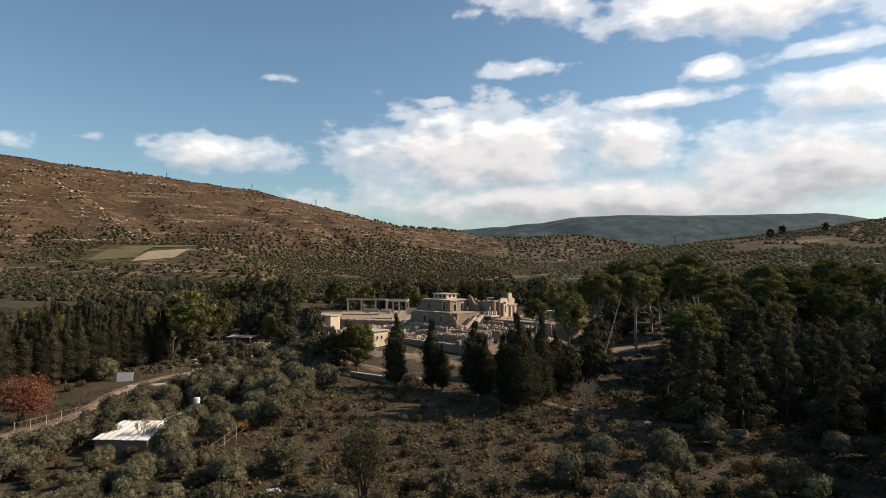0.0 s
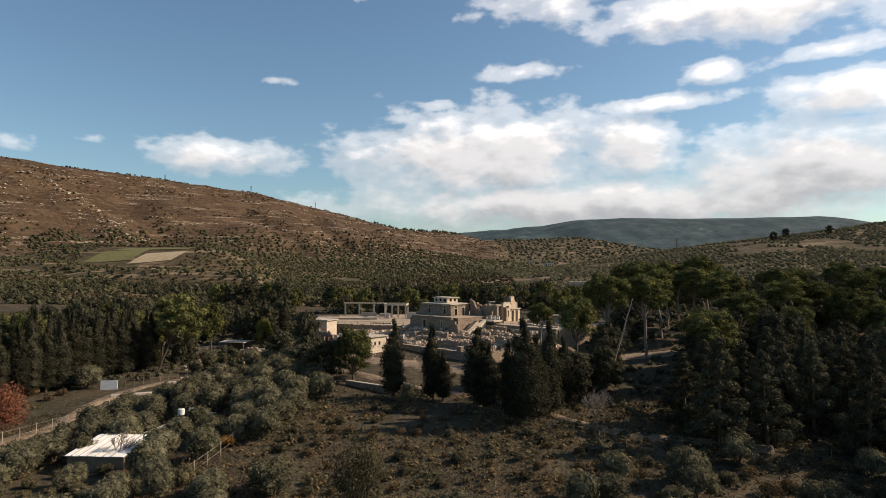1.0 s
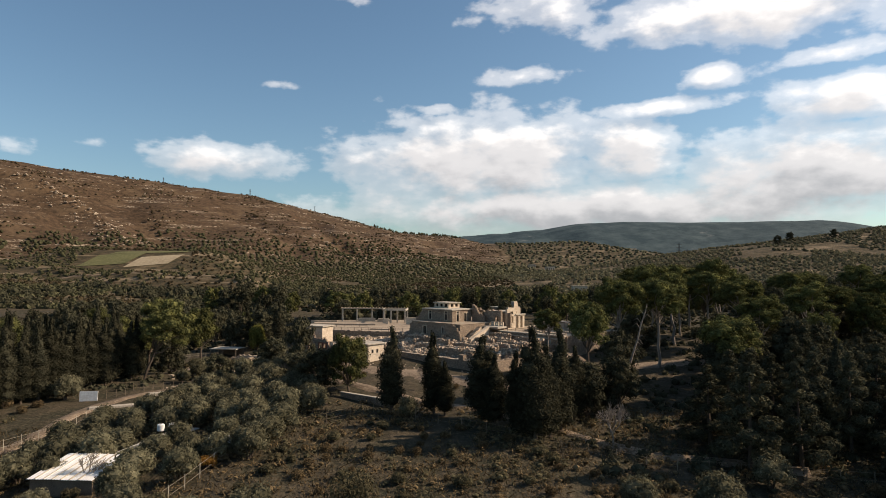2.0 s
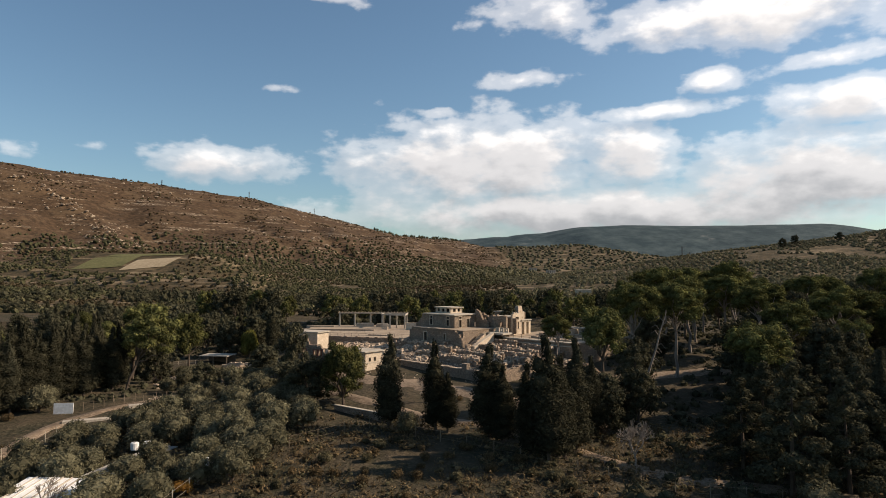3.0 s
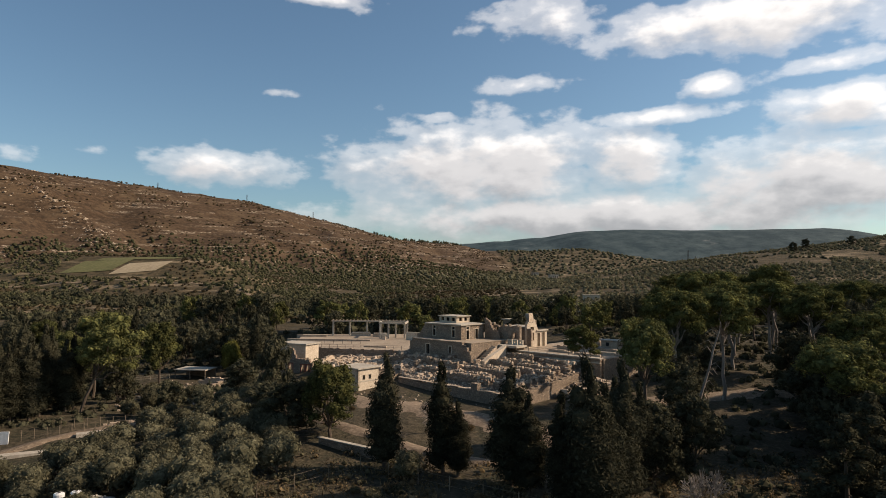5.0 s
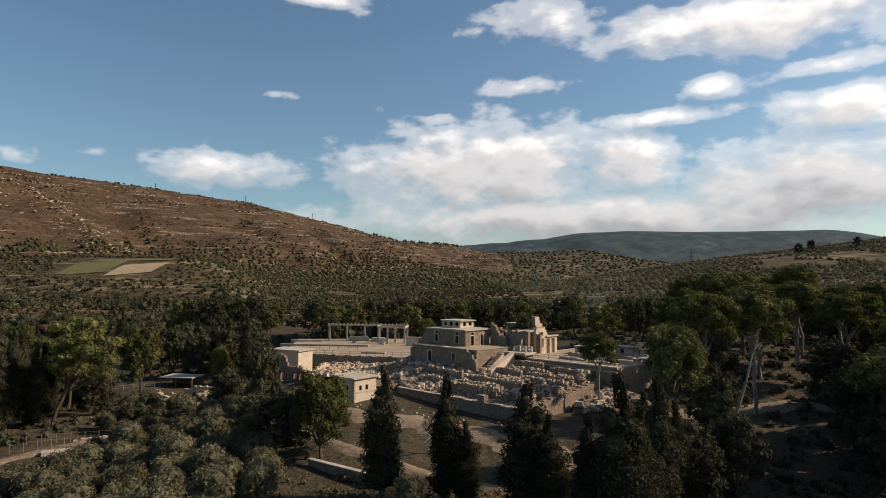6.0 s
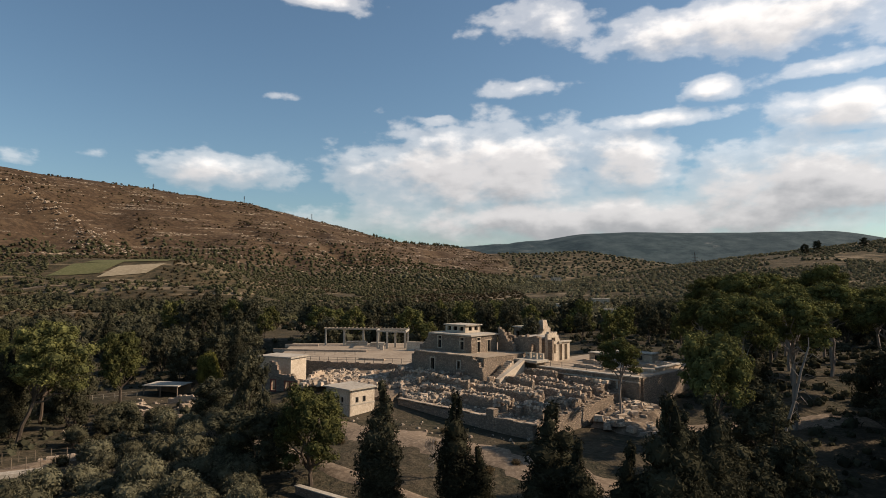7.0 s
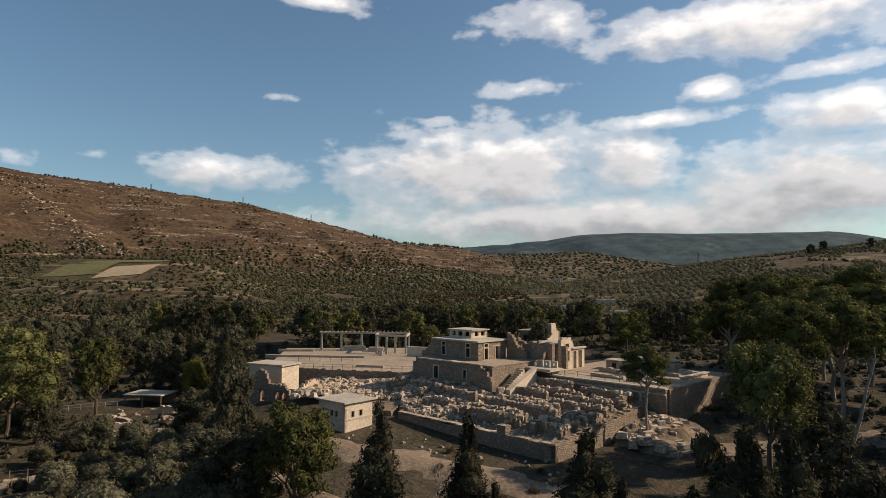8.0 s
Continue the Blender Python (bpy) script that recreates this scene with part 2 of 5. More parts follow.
def ground_material():
    """Soil, dry grass, terraces and rock, ruled by height, slope and the strips named dry, grove and wood; wood is
    tinted with distance haze.
    """
    m = bpy.data.materials.new("land")
    m.use_nodes = True
    nt = m.node_tree
    p = nt.nodes["Principled BSDF"]
    geo = nt.nodes.new("ShaderNodeNewGeometry")
    pos = geo.outputs["Position"]

    def strip(name):
        n = nt.nodes.new("ShaderNodeAttribute")
        n.attribute_name = name
        return n.outputs["Fac"]

    n1 = noise_node(nt, pos, 0.02, 6.0, 0.62)
    n2 = noise_node(nt, pos, 0.16, 5.0, 0.62)
    n3 = noise_node(nt, pos, 1.3, 4.0, 0.65)
    n4 = noise_node(nt, pos, 0.30, 5.0, 0.7)
    near = mix_node(nt, ramp_node(nt, n2, [(0.36, 0.0), (0.64, 1.0)]), (0.034, 0.033, 0.020), (0.072, 0.056, 0.036))
    near = mix_node(nt, ramp_node(nt, n3, [(0.48, 0.0), (0.72, 1.0)]), near, (0.105, 0.082, 0.054))
    # hill of dry scrub with rock bands along the contours
    sep = nt.nodes.new("ShaderNodeSeparateXYZ")
    nt.links.new(pos, sep.inputs[0])
    mp = nt.nodes.new("ShaderNodeMapping")
    mp.inputs["Scale"].default_value = (0.012, 0.012, 0.30)
    nt.links.new(pos, mp.inputs["Vector"])
    bands = noise_node(nt, mp.outputs[0], 1.0, 6.0, 0.66)
    dryc = mix_node(nt, ramp_node(nt, n2, [(0.35, 0.0), (0.65, 1.0)]), (0.042, 0.028, 0.017), (0.092, 0.058, 0.034))
    dryc = mix_node(nt, ramp_node(nt, n1, [(0.50, 0.0), (0.70, 1.0)]), dryc, (0.12, 0.080, 0.047))
    rock = math_node(nt, "MULTIPLY", ramp_node(nt, bands, [(0.55, 0.0), (0.63, 1.0)]), math_node(nt, "MULTIPLY", ramp_node(nt, n4, [(0.47, 0.0), (0.58, 1.0)]), ramp_node(nt, noise_node(nt, pos, 0.011, 3.0, 0.6), [(0.36, 0.25), (0.56, 1.0)])))
    dryc = mix_node(nt, rock, dryc, (0.42, 0.335, 0.245))
    grove = mix_node(nt, ramp_node(nt, n2, [(0.38, 0.0), (0.62, 1.0)]), (0.042, 0.037, 0.021), (0.100, 0.073, 0.042))
    grove = mix_node(nt, ramp_node(nt, n1, [(0.58, 0.0), (0.70, 1.0)]), grove, (0.18, 0.135, 0.08))
    grove = mix_node(nt, ramp_node(nt, bands, [(0.55, 0.0), (0.62, 0.8)]), grove, (0.24, 0.18, 0.115))
    # far ridge: the blue of distance haze is mixed into these colours
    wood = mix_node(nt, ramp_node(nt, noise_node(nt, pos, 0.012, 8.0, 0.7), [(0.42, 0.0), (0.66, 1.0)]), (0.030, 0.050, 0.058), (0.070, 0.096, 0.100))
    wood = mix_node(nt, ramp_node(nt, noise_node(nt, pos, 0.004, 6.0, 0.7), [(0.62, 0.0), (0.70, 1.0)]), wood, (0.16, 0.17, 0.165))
    col = mix_node(nt, strip("grove"), near, grove)
    col = mix_node(nt, strip("dry"), col, dryc)
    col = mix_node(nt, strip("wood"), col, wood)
    nt.links.new(col, p.inputs["Base Color"])
    p.inputs["Roughness"].default_value = 0.95
    p.inputs["Specular IOR Level"].default_value = 0.1
    b = nt.nodes.new("ShaderNodeBump")
    b.inputs["Strength"].default_value, b.inputs["Distance"].default_value = 0.7, 0.5
    nt.links.new(math_node(nt, "ADD", n3, math_node(nt, "MULTIPLY", n2, 3.0)), b.inputs["Height"])
    nt.links.new(b.outputs[0], p.inputs["Normal"])
    return m


LAND = ground_material()

# ---- mesh tools ----
rng = np.random.default_rng(7)


def join(*pieces):
    vs, fs, k = [], [], 0
    for v, f in pieces:
        vs.append(np.asarray(v, float).reshape(-1, 3))
        fs += [tuple(i + k for i in q) for q in f]
        k += len(vs[-1])
    return np.vstack(vs), fs


def weld(geo):
    """Joins touching corners and drops the faces inside."""
    v, f = geo
    key, ids, out = {}, [], []
    for p in np.round(v, 3).tolist():
        p = tuple(p)
        if p not in key:
            key[p] = len(out)
            out.append(p)
        ids.append(key[p])
    seen = {}
    for q in f:
        q = tuple(ids[i] for i in q)
        seen.setdefault(frozenset(q), []).append(q)
    return np.array(out), [q[0] for q in seen.values() if len(q) == 1]


def part(name, geo, mat, parent=None, label="", m=None, smooth=False):
    me = bpy.data.meshes.new(name)
    me.from_pydata(np.asarray(geo[0]).tolist(), [], [tuple(q) for q in geo[1]])
    me.materials.append(mat)
    if smooth:
        me.shade_smooth()
    ob = new(name, me)
    if parent is not None:
        ob.parent = parent
    if m is not None:
        ob.matrix_basis = m
    if label:
        ob["label"] = label
    return ob


def thing(name, m, label, category, group="", kind=""):
    ob = new(name)
    ob.empty_display_size = 0.3
    ob.matrix_basis = m
    return tagged(ob, label, category, group, kind)


BOX_F = [(0, 3, 2, 1), (4, 5, 6, 7), (0, 1, 5, 4), (1, 2, 6, 5), (2, 3, 7, 6), (3, 0, 4, 7)]


def box(x0, y0, z0, x1, y1, z1, taper=0.0):
    t = taper
    v = [(x0, y0, z0), (x1, y0, z0), (x1, y1, z0), (x0, y1, z0), (x0 + t, y0 + t, z1), (x1 - t, y0 + t, z1), (x1 - t, y1 - t, z1), (x0 + t, y1 - t, z1)]
    return np.array(v, float), BOX_F


def slab(p, q, w, z0, z1):
    """An upright board from p to q in plan, w thick."""
    p, q = np.array(p, float), np.array(q, float)
    d = (q - p) / np.linalg.norm(q - p)
    n = np.array((-d[1], d[0])) * w / 2
    c = [p - n, q - n, q + n, p + n]
    return np.array([(*k, z0) for k in c] + [(*k, z1) for k in c]), BOX_F


def tube(points, radii, sides=6):
    points = [Vector(p) for p in points]
    vs, fs = [], []
    for i, (p, r) in enumerate(zip(points, radii)):
        d = (points[min(i + 1, len(points) - 1)] - points[max(i - 1, 0)]).normalized()
        a = d.orthogonal().normalized()
        b = d.cross(a)
        for k in range(sides):
            w = 2 * math.pi * k / sides
            vs.append(p + a * (r * math.cos(w)) + b * (r * math.sin(w)))
    for i in range(len(points) - 1):
        for k in range(sides):
            j = (k + 1) % sides
            fs.append((i * sides + k, i * sides + j, (i + 1) * sides + j, (i + 1) * sides + k))
    fs.append(tuple(range((len(points) - 1) * sides, len(points) * sides)))
    return np.array([tuple(v) for v in vs]), fs


def ico(level=1):
    bm = bmesh.new()
    bmesh.ops.create_icosphere(bm, subdivisions=level, radius=1.0)
    v = np.array([tuple(q.co) for q in bm.verts])
    f = [tuple(q.index for q in g.verts) for g in bm.faces]
    bm.free()
    return v, f


ICO1, ICO2 = ico(1), ico(2)


def leaves(lobes, n, size, r, out=0.9, flat=0.0, core=0.62):
    """Small leaf sprays over the lobes (x, y, z, rx, ry, rz) of a crown, with a rough dark core in each."""
    lobes = np.array(lobes, float)
    area = (lobes[:, 3] * lobes[:, 4] + lobes[:, 3] * lobes[:, 5] + lobes[:, 4] * lobes[:, 5])
    pick = r.choice(len(lobes), n, p=area / area.sum())
    d = r.normal(size=(n, 3))
    d /= np.linalg.norm(d, axis=1)[:, None]
    L = lobes[pick]
    rad = 0.80 + 0.26 * r.random(n) + 0.14 * np.sin(d[:, 0] * 7 + L[:, 0] * 3) * np.sin(d[:, 2] * 6 + L[:, 1] * 2)
    c = L[:, :3] + d * L[:, 3:] * rad[:, None]
    nrm = d / L[:, 3:] * L[:, 3:].mean(axis=1)[:, None]
    nrm = nrm * out + r.normal(size=(n, 3)) * 0.55
    nrm[:, 2] += flat
    nrm /= np.linalg.norm(nrm, axis=1)[:, None]
    a = np.cross(nrm, r.normal(size=(n, 3)))
    a /= np.linalg.norm(a, axis=1)[:, None]
    b = np.cross(nrm, a)
    s = size * (0.55 + 0.9 * r.random((n, 1)))
    k = 0.28 + 0.42 * r.random((n, 1))
    v = np.stack([c - a * s + b * s * k, c - b * s * k + nrm * s * 0.2, c + a * s * (0.8 + 0.5 * k)], 1).reshape(-1, 3)
    f = (np.arange(n)[:, None] * 3 + np.arange(3)).tolist()
    pieces = [(v, f)]
    if core:
        iv, iff = ICO1
        for l in lobes:
            w = iv * (core + 0.08 * r.normal(size=(len(iv), 1)).clip(-1, 1))
            pieces.append((l[:3] + w * l[3:], iff))
    return join(*pieces)

# ---- the land ----
def lattice(ix, iy):
    h = (ix * 374761393 + iy * 668265263) & 0xFFFFFFFF
    h = ((h ^ (h >> 13)) * 1274126177) & 0xFFFFFFFF
    return ((h ^ (h >> 16)) & 0xFFFF) / 65535.0


def rough(x, y, octaves=4):
    """Smooth noise about 0, of one unit's wavelength at first."""
    x, y = np.asarray(x, float), np.asarray(y, float)
    total, amp = 0.0, 1.0
    for o in range(octaves):
        ix, iy = np.floor(x).astype(np.int64), np.floor(y).astype(np.int64)
        fx, fy = x - ix, y - iy
        fx, fy = fx * fx * (3 - 2 * fx), fy * fy * (3 - 2 * fy)
        top = lattice(ix, iy) * (1 - fx) + lattice(ix + 1, iy) * fx
        low = lattice(ix, iy + 1) * (1 - fx) + lattice(ix + 1, iy + 1) * fx
        total = total + amp * (top * (1 - fy) + low * fy - 0.5) * 2
        x, y, amp = x * 2.03 + 17.3, y * 2.03 + 5.7, amp * 0.5
    return total


def ridge(x, y, crest, width, power, foot=8.0):
    """Height of a ridge whose crest runs through points (x, y, z)."""
    best = np.full(np.shape(x), -50.0)
    for (x0, y0, z0), (x1, y1, z1) in zip(crest, crest[1:]):
        dx, dy = x1 - x0, y1 - y0
        t = np.clip(((x - x0) * dx + (y - y0) * dy) / (dx * dx + dy * dy), 0, 1)
        d = np.hypot(x - x0 - t * dx, y - y0 - t * dy)
        best = np.maximum(best, foot + (z0 + t * (z1 - z0) - foot) * np.exp(-(d / width) ** power))
    return best


def step(v, a, b):
    t = np.clip((v - a) / (b - a), 0, 1)
    return t * t * (3 - 2 * t)


LEFT_HILL = [(-1500, 700, 190), (-1000, 830, 196), (-665, 950, 200), (-575, 1050, 193), (-358, 1200, 173), (-222, 1350, 146), (-109, 1460, 123), (23, 1600, 121), (110, 1680, 75)]
RIGHT_HILL = [(1300, 850, 135), (800, 800, 106), (560, 800, 89), (367, 740, 64), (310, 760, 50), (180, 780, 24)]
MID_HILL = [(100, 1750, 105), (330, 1700, 108), (560, 1750, 84), (900, 1900, 90)]
FAR_RIDGE = [(-1500, 3200, 190), (150, 3000, 200), (445, 3000, 224), (712, 3000, 264), (860, 3000, 271), (1100, 3000, 266), (1500, 3000, 272), (1757, 3000, 280), (1918, 3050, 252), (2600, 3100, 225)]
SPUR = [(-420, 560, 42), (-260, 500, 30), (-150, 480, 27), (-112, 470, 17)]
KNOLL = [(-360, 642, 53), (-240, 636, 51)]
ROCK_SPUR = [(-900, 860, 185), (-614, 872, 178), (-537, 868, 151), (-471, 845, 120), (-414, 795, 84), (-360, 735, 54)]


def height(x, y):
    x, y = np.asarray(x, float), np.asarray(y, float)
    base = 2.5 + 4.2 * step(y, 70, 122) + 2.0 * step(y, 124, 150) + 2.8 * step(y, 150, 195) - 4.0 * step(y, 250, 320)
    left = step(-x, 20, 60)
    base = base * (1 - left) + left * (2.2 + 2.6 * step(y, 90, 150) + 3.0 * step(y, 170, 220) * step(x, -64, -44))
    base = base + 2.2 * step(x, 22, 60) * step(y, 120, 170) - 1.0 * step(x, 25, 70) * step(-y, -110, -60)
    base = base + 0.35 * rough(x / 14, y / 14, 4) * step(np.hypot(x + 5, y - 190), 40, 60)
    hill = ridge(x, y, LEFT_HILL, 300, 1.3)
    body = 1 - step(ridge(x, y, [(a, b, 1.0) for a, b, _ in LEFT_HILL], 300, 1.3, 0.0), 0.62, 0.92)
    amount = step(hill, 25, 80)
    along, down = x * 0.82 + y * 0.57, x * 0.57 - y * 0.82
    gully = np.clip(1 - np.abs(rough(along / 130 + 3.1, down / 460, 3)) * 3.2, 0, 1)
    hill = hill - amount * 12.0 * gully * body
    hill = hill + amount * (9.0 * rough(x / 120, y / 120, 5)) * (0.2 + 0.8 * body)
    t = hill / 6.0 + 0.5 * rough(x / 90, y / 90, 2)
    hill = hill + amount * 3.0 * (np.floor(t) + step(t - np.floor(t), 0.55, 0.95) - t)
    rock = ridge(x, y, ROCK_SPUR, 90, 1.25) + 3.5 * rough(x / 26, y / 26, 4) - 1
    r_hill = ridge(x, y, RIGHT_HILL, 260, 1.35) + 1.5 * rough(x / 60, y / 60, 4) * step(y, 330, 450)
    mid = ridge(x, y, MID_HILL, 420, 1.7) + 6 * rough(x / 180, y / 180, 4) * step(y, 800, 1100)
    far = ridge(x, y, FAR_RIDGE, 650, 1.9) + 11 * rough(x / 260, y / 260, 5) * step(y, 1700, 2300) * (1 - 0.75 * step(ridge(x, y, FAR_RIDGE, 650, 1.9), 180, 260))
    spur = ridge(x, y, SPUR, 34, 2.8) + 1.2 * rough(x / 20, y / 20, 3)
    knoll = ridge(x, y, KNOLL, 92, 2.0)
    z = base
    for h in (hill, r_hill, mid, far, spur, rock, knoll):
        k = 5.0
        z = np.where(np.abs(z - h) > k, np.maximum(z, h), np.maximum(z, h) + (k - np.abs(z - h)) ** 2 / (4 * k))
    return np.where(y < 260, np.where(z > base + 0.01, base + (z - base) * step(y, 200, 330), base), z)


def ground_at(x, y):
    return float(height(np.array([x]), np.array([y]))[0])


def axis(lo, a, b, hi, fine, grow):
    mid = list(np.arange(a, b + 1e-6, fine))
    out, s = [], fine
    v = b
    while v < hi:
        s *= grow
        v += min(s, 60)
        out.append(v)
    pre, s, v = [], fine, a
    while v > lo:
        s *= grow
        v -= min(s, 60)
        pre.append(v)
    return np.array(pre[::-1] + mid + out)


gx, gy = axis(-2600, -110, 110, 2900, 2.2, 1.06), axis(-300, 50, 290, 4300, 2.2, 1.03)
GX, GY = np.meshgrid(gx, gy)
GZ = height(GX, GY)
nx, ny = len(gx), len(gy)
idx = np.arange(nx * ny).reshape(ny, nx)
faces = np.stack([idx[:-1, :-1], idx[:-1, 1:], idx[1:, 1:], idx[1:, :-1]], -1).reshape(-1, 4)
ground = part("ground", (np.stack([GX, GY, GZ], -1).reshape(-1, 3), faces.tolist()), LAND, smooth=True)
tagged(ground, "dry winter land with scrub hills, groves and rock bands", "ground", kind="structure")


def strip_values(x, y, z):
    hill = ridge(x, y, LEFT_HILL, 330, 1.3)
    edge = 8 * rough(x / 60, y / 60, 4)
    dry = step(hill + edge, 40, 62) * step(-x, -200, -60)
    dry = np.maximum(dry, step(ridge(x, y, ROCK_SPUR, 90, 1.25) + edge, 45, 60))
    grove = step(y, 270, 330)
    # far strip that takes the haze-blue colours
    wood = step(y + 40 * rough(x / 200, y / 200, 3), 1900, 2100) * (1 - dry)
    return dry, grove, wood


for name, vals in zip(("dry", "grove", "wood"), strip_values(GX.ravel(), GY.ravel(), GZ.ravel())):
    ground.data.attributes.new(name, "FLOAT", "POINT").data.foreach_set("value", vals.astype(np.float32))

# ---- trees ----
def limb(p, q, r0, r1, r, bend=0.12, n=4):
    p, q = np.array(p, float), np.array(q, float)
    length = np.linalg.norm(q - p)
    pts = [p + (q - p) * i / n + (r.normal(size=3) * bend * length / n if 0 < i < n else 0) for i in range(n + 1)]
    return tube(pts, [r0 + (r1 - r0) * i / n for i in range(n + 1)], 6)


def pine_shape(h, w, r, flat=0.45, low=0.5, count=13, n=4200, size=0.34, lean=0.0, plump=0.17):
    """Trunk and crown of a pine of height h and width w; flat: how flat its lobes are, low: where the crown begins."""
    lobes, limbs = [], []
    fork = np.array((lean * 0.5, r.normal() * 0.2, h * low * 0.8))
    limbs.append(limb((0, 0, -0.5), fork, 0.34, 0.24, r, 0.08))
    for i in range(count):
        k = i / count
        z = h * (low + (1 - low) * (0.10 + 0.80 * k ** 0.8))
        reach = w / 2 * 0.78 * math.sqrt(max(0.05, 1 - (k * 0.92) ** 2.2)) * (0.55 + 0.45 * r.random())
        ang = i * 2.4 + r.random()
        rad = w * (plump + 0.06 * r.random())
        c = (math.cos(ang) * reach + lean, math.sin(ang) * reach, min(z, h - rad * flat))
        lobes.append((*c, rad, rad, rad * flat * (1.0 + 0.4 * r.random())))
        if i % 2 == 0:
            limbs.append(limb(fork + (0, 0, -0.1 * i % 1), (c[0], c[1], c[2] - rad * flat * 0.4), 0.17, 0.05, r, 0.2))
    tufts = []
    for l in lobes:
        tufts.append((l[0], l[1], l[2], l[3] * 0.85, l[4] * 0.85, l[5] * 0.85))
        for _ in range(6):
            d = r.normal(size=3)
            d[2] = abs(d[2]) * 0.9 - 0.25
            d /= np.linalg.norm(d)
            k = 0.36 + 0.16 * r.random()
            tufts.append((l[0] + d[0] * l[3] * 0.78, l[1] + d[1] * l[4] * 0.78, l[2] + d[2] * l[5] * 0.85, l[3] * k, l[4] * k, l[5] * k * 1.15))
    return join(*limbs), leaves(tufts, n, size, r, out=1.25, flat=0.3, core=0.58)


def cypress_shape(h, w, r, n=3000, size=0.3):
    lobes = []
    for i in range(20):
        k = i / 19
        rad = w / 2 * (0.62 + 0.5 * math.sin(math.pi * min(1, 0.18 + k * 0.85))) * (1 - 0.80 * max(0, k - 0.55) / 0.45) * (0.9 + 0.2 * r.random())
        lobes.append((r.normal() * 0.07 * w, r.normal() * 0.07 * w, h * (0.13 + 0.80 * k), rad * 0.85, rad * 0.85, h * 0.085))
    lobes.append((0, 0, h * 0.95, w * 0.10, w * 0.10, h * 0.05))
    trunk = limb((0, 0, -0.5), (0, 0, h * 0.9), 0.26, 0.05, r, 0.02)
    return trunk, leaves(lobes, n, size, r, out=0.7, flat=0.15, core=0.8)


def cedar_shape(h, w, r, n=4200, size=0.32):
    lobes, limbs = [], [limb((0, 0, -0.5), (0, 0, h * 0.96), 0.32, 0.04, r, 0.01, 6)]
    for i in range(26):
        k = (i + r.random()) / 26
        z = h * (0.14 + 0.82 * k)
        reach = w / 2 * (1 - k) ** 0.8 * (0.45 + 0.5 * r.random())
        ang = i * 2.4
        rad = w * 0.17 * (1.1 - 0.7 * k)
        c = (math.cos(ang) * reach, math.sin(ang) * reach, z - reach * 0.1)
        lobes.append((*c, rad, rad, rad * 0.42 + 0.25))
        if i % 2 == 0:
            limbs.append(limb((0, 0, z), c, 0.09, 0.03, r))
    return join(*limbs), leaves(lobes, n, size, r, flat=0.5, core=0.62)


def round_shape(h, w, r, n=1700, size=0.21, count=9, stems=3, core=0.75):
    lobes, limbs = [], []
    for i in range(count):
        ang, k = i * 2.4 + r.random(), (i + 0.5) / count
        rad = w * (0.19 + 0.09 * r.random())
        reach = w * 0.30 * math.sqrt(1 - k * 0.7) * (0.6 + 0.5 * r.random())
        lobes.append((math.cos(ang) * reach, math.sin(ang) * reach, h * 0.30 + (h * 0.92 - rad - h * 0.30) * k, rad, rad, rad * 0.85))
    for i in range(stems):
        l = lobes[(-1 - i * 2) % count]
        limbs.append(limb((r.normal() * 0.1, r.normal() * 0.1, -0.4), l[:3], 0.16, 0.05, r, 0.2))
    return join(*limbs), leaves(lobes, n, size, r, core=core)


def bare_shape(h, w, r, depth=4, fan=4):
    pieces, tips = [], []

    def grow(p, d, length, rad, left):
        q = p + d * length
        pieces.append(tube([p, (p + q) / 2 + r.normal(size=3) * length * 0.05, q], [rad, rad * 0.8, rad * 0.6], 4 if left < 3 else 5))
        if left == 0:
            return
        for _ in range(fan if left > 1 else 3):
            e = d + r.normal(size=3) * 0.42
            e[2] += 0.12
            grow(q - d * length * 0.25 * r.random(), e / np.linalg.norm(e), length * (0.62 + 0.2 * r.random()), max(rad * 0.55, 0.036), left - 1)

    grow(np.array((0, 0, -0.3)), np.array((0, 0, 1.0)), h * 0.27, 0.16, depth)
    return join(*pieces)



def dead_shape(h, r):
    """A leaning bare trunk with a few broken drooping limbs."""
    top = np.array((h * 0.42, 0.3, h))
    pieces = [limb((0, 0, -0.5), top, 0.28, 0.09, r, 0.06, 6)]
    for i in range(11):
        p = top * (0.45 + 0.55 * i / 10)
        d = r.normal(size=3) * (1.0, 1.0, 0.3)
        q = p + d / np.linalg.norm(d) * h * 0.16 + (0, 0, 0.5)
        pieces.append(tube([p, (p + q) / 2 + (0, 0, 0.35), q + (0, 0, -0.4)], [0.055, 0.04, 0.02], 4))
    return join(*pieces)


STOCK = {}


def stock(key, name, label, category, shape, leaf, bark=BARK, group=""):
    """Keeps one built shape; the first place that asks takes it and the others copy it."""
    STOCK.setdefault(key, []).append(dict(name=name, label=label, category=category, shape=shape, leaf=leaf, bark=bark, group=group, ob=None))


